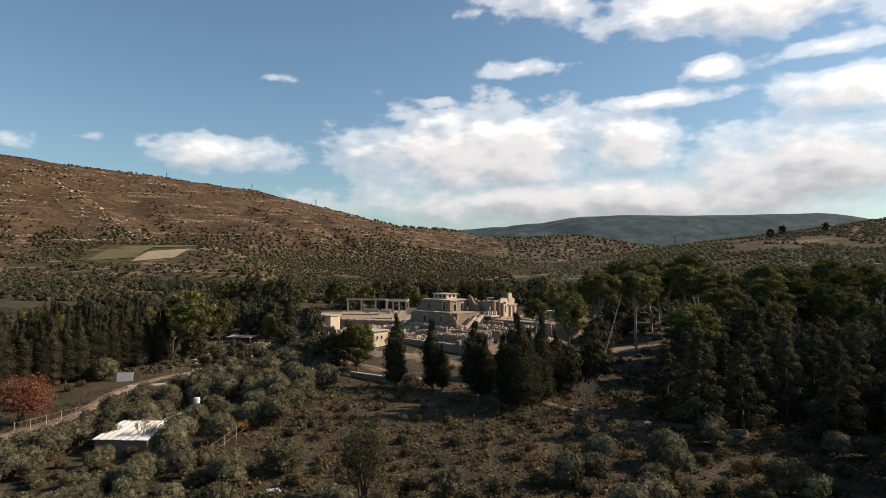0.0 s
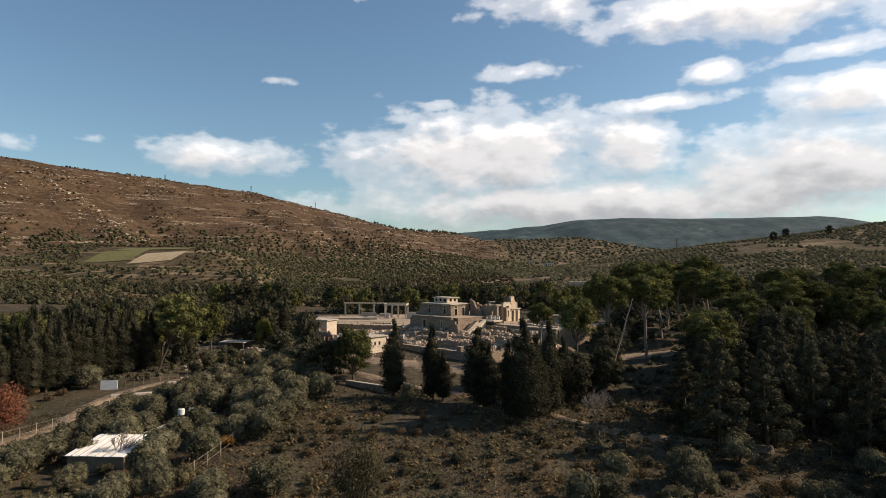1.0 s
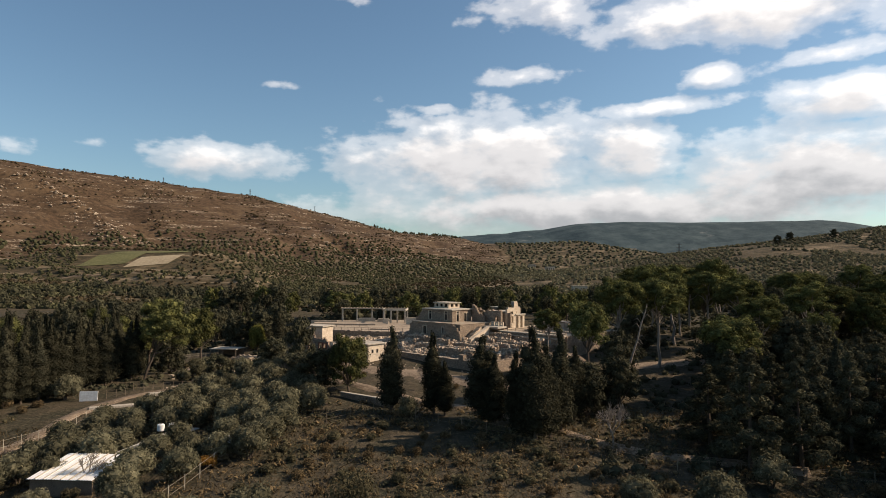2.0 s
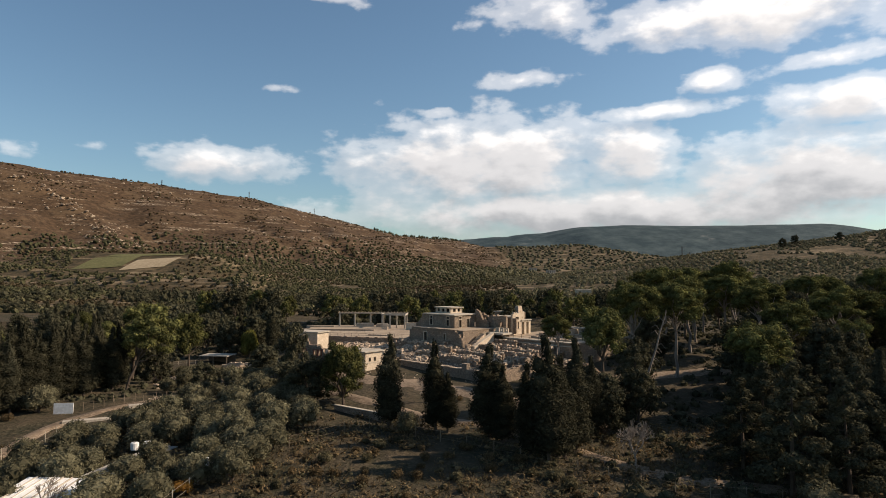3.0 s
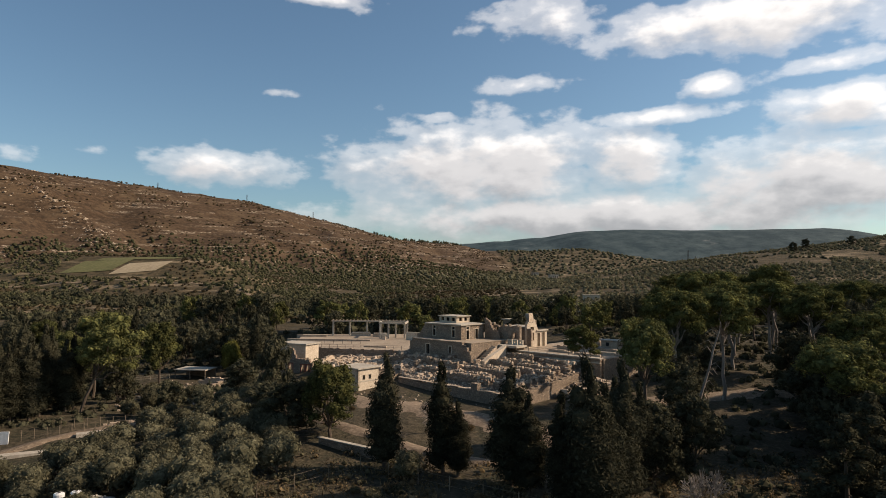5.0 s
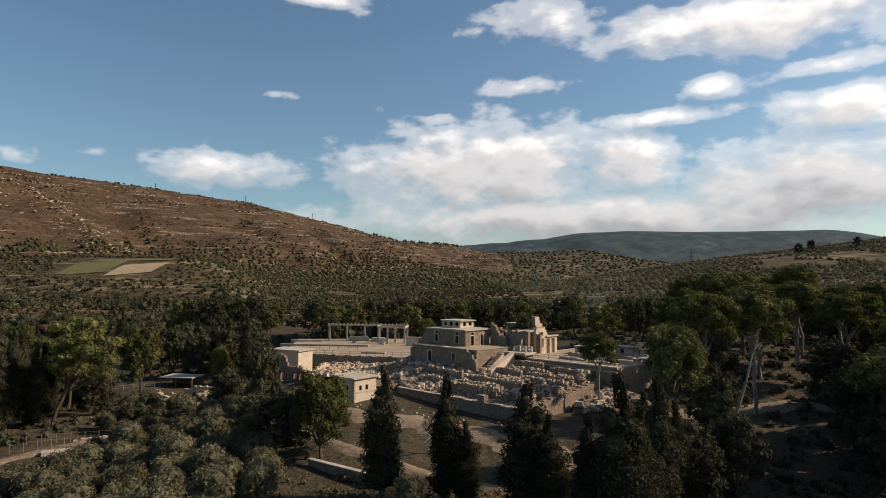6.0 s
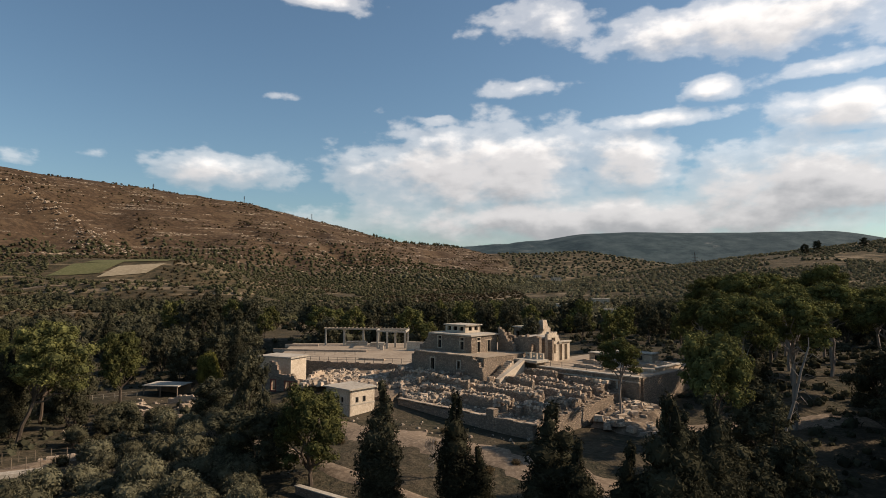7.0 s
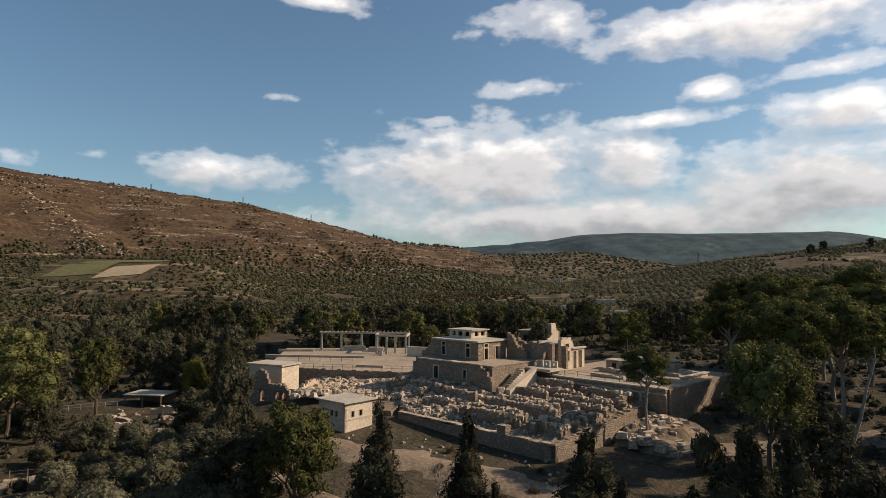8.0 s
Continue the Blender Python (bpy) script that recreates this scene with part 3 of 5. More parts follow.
def plant(key, x, y, scale=1.0, tall=1.0, which=None, sink=0.0, spin=None, label=""):
    kinds = STOCK[key]
    s = kinds[int(rng.integers(len(kinds))) if which is None else which % len(kinds)]
    zz = ground_at(x, y)
    m = pose(x, y, zz - sink, rng.normal() * 1.5, rng.normal() * 1.5, rng.random() * 360 if spin is None else spin) @ Matrix.Diagonal((scale, scale, scale * tall, 1))
    if s["ob"] is None:
        ob = thing(s["name"], m, s["label"], s["category"], s["group"])
        if isinstance(s["shape"], tuple) and len(s["shape"]) == 2 and isinstance(s["shape"][0], tuple):
            part("trunk", s["shape"][0], s["bark"], ob)
            part("crown", s["shape"][1], s["leaf"], ob)
        else:
            part("branching_trunk", s["shape"], s["bark"], ob)
        s["ob"] = ob
    else:
        ob = copy_thing(s["ob"], pose(0, 0, 0))
        ob.matrix_basis = m
    if label:
        ob["label"] = label
    return ob


tr = np.random.default_rng(11)
for i in range(3):
    stock("umbrella", "umbrella_pine", "tall umbrella pine with flat green crown over bare limbs", "pine tree", pine_shape(17, 11.5, tr, 0.46, 0.60, 16, 13000, 0.19, tr.normal() * 0.8, 0.14), PINE, PALE_BARK, "pines in the wood")
    stock("pine", "pine_tree", "round-crowned green pine standing in dry ground", "pine tree", pine_shape(14, 10, tr, 0.66, 0.36, 20, 15000, 0.17, 0.0, 0.125), PINE, BARK, "pines in the wood")
    stock("roundpine", "pine_tree", "dense round green pine with foliage nearly to the ground", "pine tree", pine_shape(12, 9, tr, 0.85, 0.14, 20, 13000, 0.17, 0.0, 0.15), PINE, BARK, "pines in the wood")
    stock("darkpine", "pine_tree", "dark evergreen pine in the shaded wood", "pine tree", pine_shape(13, 9.5, tr, 0.80, 0.12, 14, 7000, 0.23), PINE_DARK, BARK, "dark trees of the wood")
    stock("cypress", "cypress_tree", "slender dark green cypress beside the road", "cypress tree", cypress_shape(14, 3.9, tr, 10000, 0.15), CYPRESS, BARK, "cypresses")
    stock("olive", "olive_tree", "grey-green olive tree in the grove", "olive tree", round_shape(4.6, 5.0, tr, 3000, 0.17, 14), OLIVE, BARK, "olive grove")
    stock("bush", "bush", "low leafy bush among dry grass", "bush", round_shape(2.3, 3.4, tr, 1100, 0.15, 9), SHRUB, BARK, "bushes on the slope")
for i in range(2):
    stock("cedar", "conifer", "dark layered conifer in the shaded wood", "conifer", cedar_shape(14, 8.5, tr, 8500, 0.2), PINE_DARK, BARK, "dark trees of the wood")
    stock("drybush", "dry_bush", "brown dry bush with thin twigs", "bush", round_shape(1.7, 2.6, tr, 800, 0.13, 7, core=0.4), DRY, BARK, "dry bushes on the slope")
stock("farpine", "pine_tree", "dark evergreen tree beyond the courts", "pine tree", pine_shape(13, 9.5, tr, 0.80, 0.14, 10, 2600, 0.36), PINE_DARK, BARK, "dark trees behind the courts")
stock("farpine", "pine_tree", "dark evergreen tree beyond the courts", "pine tree", pine_shape(12, 10, tr, 0.75, 0.2, 9, 2600, 0.36), PINE, BARK, "dark trees behind the courts")
stock("red", "autumn_tree", "red-brown autumn tree beside the dirt track", "tree", round_shape(10, 9.5, tr, 8000, 0.17, 22, 6, core=0.3), RED, BARK)
stock("orange", "orange_bush", "orange autumn bush beside the fence", "bush", round_shape(3.2, 3.6, tr, 2200, 0.14, 9, core=0.4), ORANGE, BARK)
stock("gold", "yellow_tree", "rounded yellow-green tree among dark pines", "tree", round_shape(8, 6.5, tr, 7000, 0.19, 16), GOLD, BARK)
stock("shrubtree", "leafy_shrub", "sparse yellow-green shrub with many thin stems", "shrub", round_shape(7.2, 6.6, tr, 4200, 0.17, 13, 9, core=0.0), SHRUB, BARK)
stock("bare", "bare_tree", "leafless tree with pale fine twigs", "bare tree", bare_shape(9, 7, tr), None, PALE_BARK, "bare trees")
stock("bare", "bare_tree", "leafless tree with pale fine twigs", "bare tree", bare_shape(8, 7, tr), None, PALE_BARK, "bare trees")

stock("tallpine", "pine_tree", "tall round-headed pine on a bare trunk", "pine tree", pine_shape(18, 9, tr, 0.8, 0.60, 15, 13000, 0.17, 0.0, 0.16), PINE, BARK, "pines in the wood")
stock("tallpine", "pine_tree", "tall round-headed pine on a bare trunk", "pine tree", pine_shape(18, 10, tr, 0.75, 0.62, 17, 13000, 0.17, 0.5, 0.15), PINE, BARK, "pines in the wood")
stock("leanpine", "pine_tree", "broad green pine leaning from a bare trunk over the yard", "pine tree", pine_shape(19, 14, tr, 0.6, 0.42, 24, 19000, 0.18, 3.8, 0.125), PINE, BARK)
stock("dead", "dead_pine", "leaning dead pine with broken pale limbs", "bare tree", dead_shape(11, tr), None, PALE_BARK)

# cypresses before the ruins
for x, y, top, k in ((-9.1, 121, 21.1, 1.1), (-1.9, 120, 20.2, 1.0), (5.9, 116, 20.1, 1.35), (7.6, 113.5, 17.5, 1.0), (12.8, 106, 22.4, 1.3), (10.9, 109, 18.5, 1.0), (17.2, 111, 21.6, 1.2), (15.2, 108, 19.5, 1.1), (20.3, 116, 18.5, 1.0), (-0.2, 119, 15.5, 0.8)):
    g = ground_at(x, y)
    plant("cypress", x, y, k, (top - g) / 14 / k)
# cypress row before the wood on the valley floor
for i in range(30):
    k = (i // 2) / 14
    x, y = -73.0 - 14 * k + rng.normal() * 0.6, 165 - 42 * k + rng.normal() * 0.8
    plant("cypress", x - 4.5 * (i % 2), y + 2.0 * (i % 2), 0.95 + 0.3 * rng.random(), 0.95 + 0.14 * rng.random(), label="dark cypress in the close row beside the track")

# single trees that stand out: kind, x, y, top, crown scale
for key, x, y, top, k, w in (
        ("roundpine", -18.0, 133.6, 18.4, 0.95, 0), ("darkpine", -24.5, 136, 15.5, 0.9, 1), ("tallpine", 26.2, 130.6, 24.4, 0.95, 0), ("umbrella", 36.4, 147, 28.8, 1.0, 0),
        ("umbrella", 46.0, 152, 28.6, 1.05, 1), ("tallpine", 49.2, 125.3, 22.2, 1.15, 1), ("darkpine", -52, 160, 11.5, 0.6, 2),
        ("pine", -65, 184, 20.8, 0.95, 1), ("gold", -56.6, 206.7, 15.6, 0.9, 0), ("darkpine", -32.5, 157, 20.0, 0.72, 2), ("darkpine", -41, 168, 14.0, 0.8, 0),
        ("red", -73, 110, 12.6, 1.0, 0), ("shrubtree", -9.2, 75, 12.6, 1.0, 0), ("orange", -28.5, 108, 8.0, 1.0, 0), ("orange", -31, 98, 6.5, 0.8, 0),
        ("bare", 23.4, 105, 14.2, 1.0, 0), ("bare", -32.7, 142.3, 14.9, 0.95, 1), ("bare", -3.5, 136, 14.2, 0.85, 0), ("bare", -45, 95, 10.5, 0.8, 1), ("umbrella", 56, 170, 29.5, 1.1, 2),
        ("umbrella", 23.0, 157, 21.8, 0.62, 0), ("umbrella", 62, 140, 25.5, 0.9, 0), ("bush", 26.5, 146, 14.0, 1.2, 0), ("umbrella", 70, 166, 28.5, 1.1, 1), ("cedar", 41, 108, 19, 1.1, 0), ("darkpine", 49, 124, 18.5, 1.0, 1), ("cedar", 37, 104.5, 17.5, 1.0, 1), ("cedar", 52, 106, 19, 1.1, 0), ("cedar", 50, 112, 18, 1.0, 1), ("darkpine", 24, 124, 15.0, 0.8, 2), ("darkpine", 22, 129, 14.5, 0.7, 0), ("cedar", 30, 127, 19.0, 0.9, 1), ("darkpine", 34, 138, 18.5, 0.9, 1), ("darkpine", 29, 121.5, 16.0, 0.7, 2), ("darkpine", 22.5, 117, 14.5, 0.75, 0), ("darkpine", 18, 118, 13.5, 0.7, 1), ("cypress", 19.5, 123, 18.0, 1.0, 0), ("darkpine", 54, 129, 20.0, 1.0, 0), ("cedar", 59, 134, 22.0, 1.1, 1), ("darkpine", 53, 138, 19.0, 0.95, 2), ("cedar", 60, 143, 22.5, 1.1, 0), ("darkpine", 58, 151, 21.0, 1.0, 1), ("cedar", 62, 126, 21.5, 1.1, 1), ("darkpine", 66, 135, 22.0, 1.1, 2), ("cedar", 57, 119, 20.0, 1.0, 0), ("umbrella", 46, 182, 27.5, 0.9, 1),
        ("bare", 24.5, 110, 12.5, 0.7, 1), ("darkpine", -30, 143, 14, 0.8, 2), ("olive", -6.0, 118, 10.6, 0.8, 0), ("olive", -26.5, 131, 11.4, 1.0, 1)):
    s = STOCK[key][w % len(STOCK[key])]
    g = ground_at(x, y)
    tall = {"tallpine": 18, "roundpine": 12, "pine": 14, "darkpine": 13, "umbrella": 17, "red": 10, "gold": 8, "shrubtree": 7.2, "orange": 3.2, "bare": 9, "bush": 2.3, "olive": 4.6, "cedar": 14, "cypress": 14}[key]
    plant(key, x, y, k, (top - g) / tall / k, w)

plant("dead", 32.3, 132.5, 1.0, 1.42, spin=0)
plant("leanpine", -69.0, 161.0, 1.0, (24.0 - ground_at(-69, 161)) / 19, spin=0)

taken = [(54, 129, 5), (59, 134, 5), (53, 138, 5), (60, 143, 5), (58, 151, 5), (62, 126, 5), (66, 135, 5), (57, 119, 5), (-66, 161, 8), (26.2, 130.6, 4), (41, 108, 5), (37, 104.5, 5), (52, 106, 5), (49, 124, 5), (50, 112, 5), (45.5, 115.4, 5), (24, 124, 4), (-18, 133.6, 4.5), (24, 118, 4), (-9.2, 75, 4), (-9, 121, 3), (-2, 120, 3), (6, 116, 3), (13, 106, 3), (17, 111, 3)]


def inside(x, y, poly):
    c = False
    for (x0, y0), (x1, y1) in zip(poly, poly[1:] + poly[:1]):
        if (y0 > y) != (y1 > y) and x < (x1 - x0) * (y - y0) / (y1 - y0) + x0:
            c = not c
    return c


CLEAR = [
    [(-30, 172), (12, 140), (36, 150), (34, 215), (4, 246), (-54, 246), (-44, 178)],       # ruins and courts
    [(-27, 155), (-8, 144), (12, 130), (16, 150), (-10, 172), (-30, 172)],                 # open ground before the ruins
    [(-56, 72), (-38, 72), (-41, 93), (-55, 96)],
    [(-51.5, 92), (-42.5, 92), (-38.5, 116), (-43, 116)],                                        # barn and sheds
    [(-84, 84), (-72, 84), (-62, 116), (-64, 140), (-50, 160), (-53, 168), (-71, 146)],    # track
    [(-66, 190), (-54, 192), (-58, 212), (-78, 212), (-82, 194)],                          # canopy and the way to it
    [(-42, 172), (-56, 172), (-84, 214), (-56, 214)],                                      # below the canopy
    [(34, 149), (50, 149), (50, 157), (34, 157)],
    [(19, 96), (34, 100), (57, 152), (34, 152), (25.5, 127)],                              # open slope in the wood
]


def scatter(poly, gap, kinds, lo, hi, tries=900, most=200, weights=None):
    """Plants kinds at random in a polygon, gap metres apart, clear of the tracks, walls and one another."""
    xs, ys = [p[0] for p in poly], [p[1] for p in poly]
    made = 0
    for _ in range(tries):
        x, y = rng.uniform(min(xs), max(xs)), rng.uniform(min(ys), max(ys))
        if not inside(x, y, poly) or any(inside(x, y, c) for c in CLEAR):
            continue
        if any((x - a) ** 2 + (y - b) ** 2 < (0.5 * (gap + c)) ** 2 for a, b, c in taken):
            continue
        key = kinds[int(rng.choice(len(kinds), p=weights))]
        k = rng.uniform(lo, hi)
        plant(key, x, y, k, rng.uniform(0.9, 1.12), sink=1.4 * k if key == "darkpine" else 0.0)
        taken.append((x, y, gap))
        made += 1
        if made >= most:
            return


for x, y in ((-14, 150), (-6, 147), (1, 143), (6, 140), (10, 136), (-20, 156), (-11, 156), (3, 137), (-3, 152), (8, 146), (13, 141), (-17, 147)):
    plant("drybush", x + rng.normal(), y + rng.normal(), rng.uniform(0.35, 0.7))
for x, y in ((-47, 80), (-42, 79), (-50, 83), (-44, 84), (-39.5, 82), (-52, 87), (-50.5, 91), (-47.5, 90.5), (-44.8, 91.2)):
    plant("bush", x, y, rng.uniform(0.5, 0.8))
for i in range(34):
    plant("olive" if i % 3 else "bush", rng.uniform(-60, -36), rng.uniform(70, 88), rng.uniform(0.55, 0.85))
# the wood on the slope beside the ruins
scatter([(26, 100), (40, 93), (110, 84), (150, 110), (150, 146), (50, 148), (33, 132)], 5.0, ["cedar", "darkpine", "cypress", "pine"], 0.8, 1.1, 1800, 80, [0.45, 0.3, 0.1, 0.15])
# this strip of trees lies out of view, added to shade the near slope
scatter([(62, 50), (120, 40), (130, 84), (66, 92), (56, 78)], 5.5, ["cedar", "darkpine", "pine"], 0.8, 1.1, 700, 40, [0.4, 0.3, 0.3])
scatter([(40, 160), (62, 146), (160, 140), (210, 230), (150, 260), (60, 215)], 6.2, ["umbrella", "pine", "darkpine"], 0.8, 1.1, 1500, 85, [0.45, 0.25, 0.3])
# trees behind the courts
scatter([(-75, 249), (-10, 249), (40, 222), (150, 250), (200, 320), (-20, 322), (-110, 300)], 5.0, ["farpine", "olive"], 0.55, 1.0, 2200, 130, [0.85, 0.15])
# wood on the valley floor
scatter([(-120, 150), (-78, 162), (-46, 172), (-44, 190), (-60, 255), (-150, 260), (-150, 160)], 7.5, ["darkpine", "pine", "cypress"], 0.8, 1.05, 700, 55, [0.6, 0.2, 0.2])
# low trees and shrubs between the track and the ruins
scatter([(-62, 152), (-42, 144), (-26, 150), (-27, 172), (-42, 184), (-60, 178)], 3.0, ["olive", "bush"], 0.65, 1.0, 1600, 85, [0.65, 0.35])
scatter([(-110, 160), (-66, 168), (-52, 190), (-56, 206), (-110, 210)], 4.2, ["olive", "bush", "darkpine"], 0.6, 0.95, 900, 50, [0.5, 0.3, 0.2])
# olive grove
scatter([(-62, 92), (-54, 88), (-40, 88), (-26, 100), (-20, 126), (-30, 146), (-44, 142), (-58, 122)], 3.9, ["olive"], 0.85, 1.2, 1200, 75)
scatter([(-80, 60), (-22, 56), (-26, 84), (-40, 90), (-56, 96), (-84, 88)], 3.0, ["olive", "bush"], 0.75, 1.1, 1400, 95, [0.65, 0.35])
scatter([(-112, 92), (-86, 84), (-76, 108), (-72, 148), (-112, 150)], 3.8, ["olive", "bush", "drybush"], 0.8, 1.15, 900, 60, [0.5, 0.3, 0.2])
# bushes on the near slope
scatter([(-26, 42), (80, 42), (100, 84), (36, 93), (24, 88), (4, 76), (-24, 84)], 2.6, ["bush", "olive", "drybush"], 0.75, 1.2, 2600, 170, [0.55, 0.2, 0.25])
scatter([(-26, 84), (2, 78), (40, 92), (22, 104), (-12, 116), (-26, 104)], 2.2, ["drybush", "bush"], 0.4, 0.8, 1500, 90, [0.6, 0.4])


# ---- groves, scrub and grass that nobody could count ----
def clumps(x, y, rad, squash, r, lift=0.35):
    iv, iff = ICO1
    n = len(x)
    z = height(x, y)
    w = iv[None] * (0.75 + 0.5 * r.random((n, len(iv), 1)))
    v = w * np.stack([rad, rad, rad * squash], -1)[:, None] + np.stack([x, y, z + rad * squash * lift], -1)[:, None]
    f = (np.arange(n)[:, None, None] * len(iv) + np.array(iff)[None]).reshape(-1, 3)
    return v.reshape(-1, 3), f.tolist()


def leafy(x, y, rad, squash, r, each=12, size=0.5, lift=0.35):
    """Clumps as above with leaf sprays standing out of them."""
    n = len(x)
    core = clumps(x, y, rad * 0.78, squash, r, lift)
    d = r.normal(size=(n, each, 3))
    d /= np.linalg.norm(d, axis=2)[..., None]
    d[..., 2] = np.abs(d[..., 2]) * 1.1 - 0.15
    R = np.stack([rad, rad, rad * squash], -1)[:, None]
    c = np.stack([x, y, height(x, y) + rad * squash * lift], -1)[:, None] + d * R * (0.75 + 0.35 * r.random((n, each, 1)))
    nrm = d + r.normal(size=d.shape) * 0.6
    a = np.cross(nrm, r.normal(size=d.shape))
    a /= np.linalg.norm(a, axis=2)[..., None]
    b = np.cross(nrm, a)
    b /= np.linalg.norm(b, axis=2)[..., None]
    s = size * rad[:, None, None] * (0.5 + 0.8 * r.random((n, each, 1)))
    v = np.stack([c - a * s + b * s * 0.45, c - b * s * 0.6, c + a * s], 2).reshape(-1, 3)
    f = (len(core[0]) + np.arange(n * each)[:, None] * 3 + np.arange(3)).tolist()
    return np.vstack([core[0], v]), core[1] + f


def stuff(name, geo, mat, label, category):
    return tagged(part(name, geo, mat), label, category, kind="stuff")


def field_rows(x0, x1, y0, y1, gap, turn, jitter, keep, r):
    c, s = math.cos(turn), math.sin(turn)
    span = int(max(x1 - x0, y1 - y0) * 0.75 / gap)
    i, j = np.meshgrid(np.arange(-span, span), np.arange(-span, span))
    u, v = i.ravel() * gap + r.normal(size=i.size) * jitter, j.ravel() * gap + r.normal(size=i.size) * jitter
    x, y = (x0 + x1) / 2 + u * c - v * s, (y0 + y1) / 2 + u * s + v * c
    ok = (x > x0) & (x < x1) & (y > y0) & (y < y1) & (r.random(x.size) < keep)
    return x[ok], y[ok]


gr = np.random.default_rng(23)
fx, fy = field_rows(-560, 60, 300, 760, 5.0, 0.5, 1.5, 0.86, gr)
dry, _, _ = strip_values(fx, fy, fy)
ok = (dry < 0.7) & (rough(fx / 55, fy / 28, 3) > -0.75) & ~((fx > -332) & (fx < -236) & (fy > 562) & (fy < 624))
fx, fy = fx[ok], fy[ok]
brown = rough(fx / 60 + 30, fy / 35, 3) > 0.15
stuff("olive_groves", leafy(fx[~brown], fy[~brown], 1.2 + 1.2 * gr.random((~brown).sum()), 0.85, gr), SCRUB, "dark green olive groves on the lower slopes", "olive grove")
stuff("heath", leafy(fx[brown], fy[brown], 0.7 + 1.3 * gr.random(brown.sum()), 0.75, gr, 8), HEATH, "brown heath on the lower slopes", "scrub")
fx, fy = field_rows(-520, 180, 600, 1150, 7.0, 0.35, 1.6, 0.9, gr)
hz = height(fx, fy) + 14 * rough(fx / 70, fy / 70, 3)
ok = (hz < 92) & ((strip_values(fx, fy, fy)[0] >= 0.5) | (fy > 755)) & ((fx > -236) | (fy > 640)) & (gr.random(len(fx)) < np.clip((100 - hz) / 45, 0.1, 1))
fx, fy = fx[ok], fy[ok]
stuff("slope_groves", clumps(fx, fy, 1.3 + 1.5 * gr.random(len(fx)), 0.9, gr), SCRUB, "dark green groves climbing the foot of the hill", "olive grove")
fx, fy = field_rows(60, 760, 320, 860, 5.6, -0.25, 1.0, 0.88, gr)
ok = (rough(fx / 80, fy / 40, 3) > -0.45) & (height(fx, fy) > 9)
fx, fy = fx[ok], fy[ok]
stuff("hill_groves", leafy(fx, fy, 1.5 + 1.1 * gr.random(len(fx)), 0.85, gr, 8, 0.55), OLIVE, "rows of olive trees over the rounded hill", "olive grove")
fx, fy = field_rows(-60, 1100, 860, 1950, 15.0, 0.3, 3.0, 0.8, gr)
ok = (rough(fx / 150, fy / 150, 3) > -0.5) & (strip_values(fx, fy, fy)[0] < 0.4)
fx, fy = fx[ok], fy[ok]
stuff("valley_groves", clumps(fx, fy, 2.6 + 2.4 * gr.random(len(fx)), 0.8, gr), OLIVE, "groves and thickets up the far valley", "olive grove")
fx, fy = gr.uniform(-1050, 150, 28000), gr.uniform(600, 1650, 28000)
ok = (strip_values(fx, fy, fy)[0] > 0.5) & (rough(fx / 45, fy / 45, 4) > -0.1)
fx, fy = fx[ok], fy[ok]
stuff("hill_scrub", clumps(fx, fy, 0.6 + 1.6 * gr.random(len(fx)) ** 2, 0.7, gr), HEATH, "low brown scrub dotted over the stony hill", "scrub")
# rock outcrops along the contours of the hill
fx, fy = gr.uniform(-1000, 130, 60000), gr.uniform(560, 1640, 60000)
band = height(fx, fy) / 13.0 + 0.6 * rough(fx / 90, fy / 90, 3)
spur = ridge(fx, fy, ROCK_SPUR, 90, 1.25) > height(fx, fy) - 10
ok = (strip_values(fx, fy, fy)[0] > 0.5) & (((band - np.floor(band) < 0.2) & (rough(fx / 40 + 8, fy / 40, 3) > 0.0)) | (spur & (gr.random(60000) < 0.5)))
fx, fy = fx[ok], fy[ok]
stuff("rock_outcrops", clumps(fx, fy, 0.7 + 1.7 * gr.random(len(fx)) ** 2, 0.5, gr, 0.2), STONE, "pale rock outcrops in bands across the hill", "rocks")
# trees along the foot of the hills and the skyline
fx, fy = gr.uniform(-360, 330, 4600), gr.uniform(248, 440, 4600)
ok = (rough(fx / 50, fy / 50, 3) > -0.15) & ((fy > 300) | (np.abs(fx - 40) < 190))
fx, fy = fx[ok], fy[ok]
stuff("valley_trees", leafy(fx, fy, 1.4 + 2.2 * gr.random(len(fx)) ** 2, 1.1, gr, 40, 0.26, 0.55), PINE_DARK, "dark trees along the valley floor", "trees")
t = gr.random(70)
fx, fy = -150 + 190 * t + gr.normal(size=70) * 4, 1415 + 195 * t + gr.normal(size=70) * 6
stuff("skyline_trees", leafy(fx, fy, 2.0 + 1.6 * gr.random(70), 1.1, gr, 10, 0.5, 0.6), SCRUB, "scattered trees on the crest of the hill", "trees")
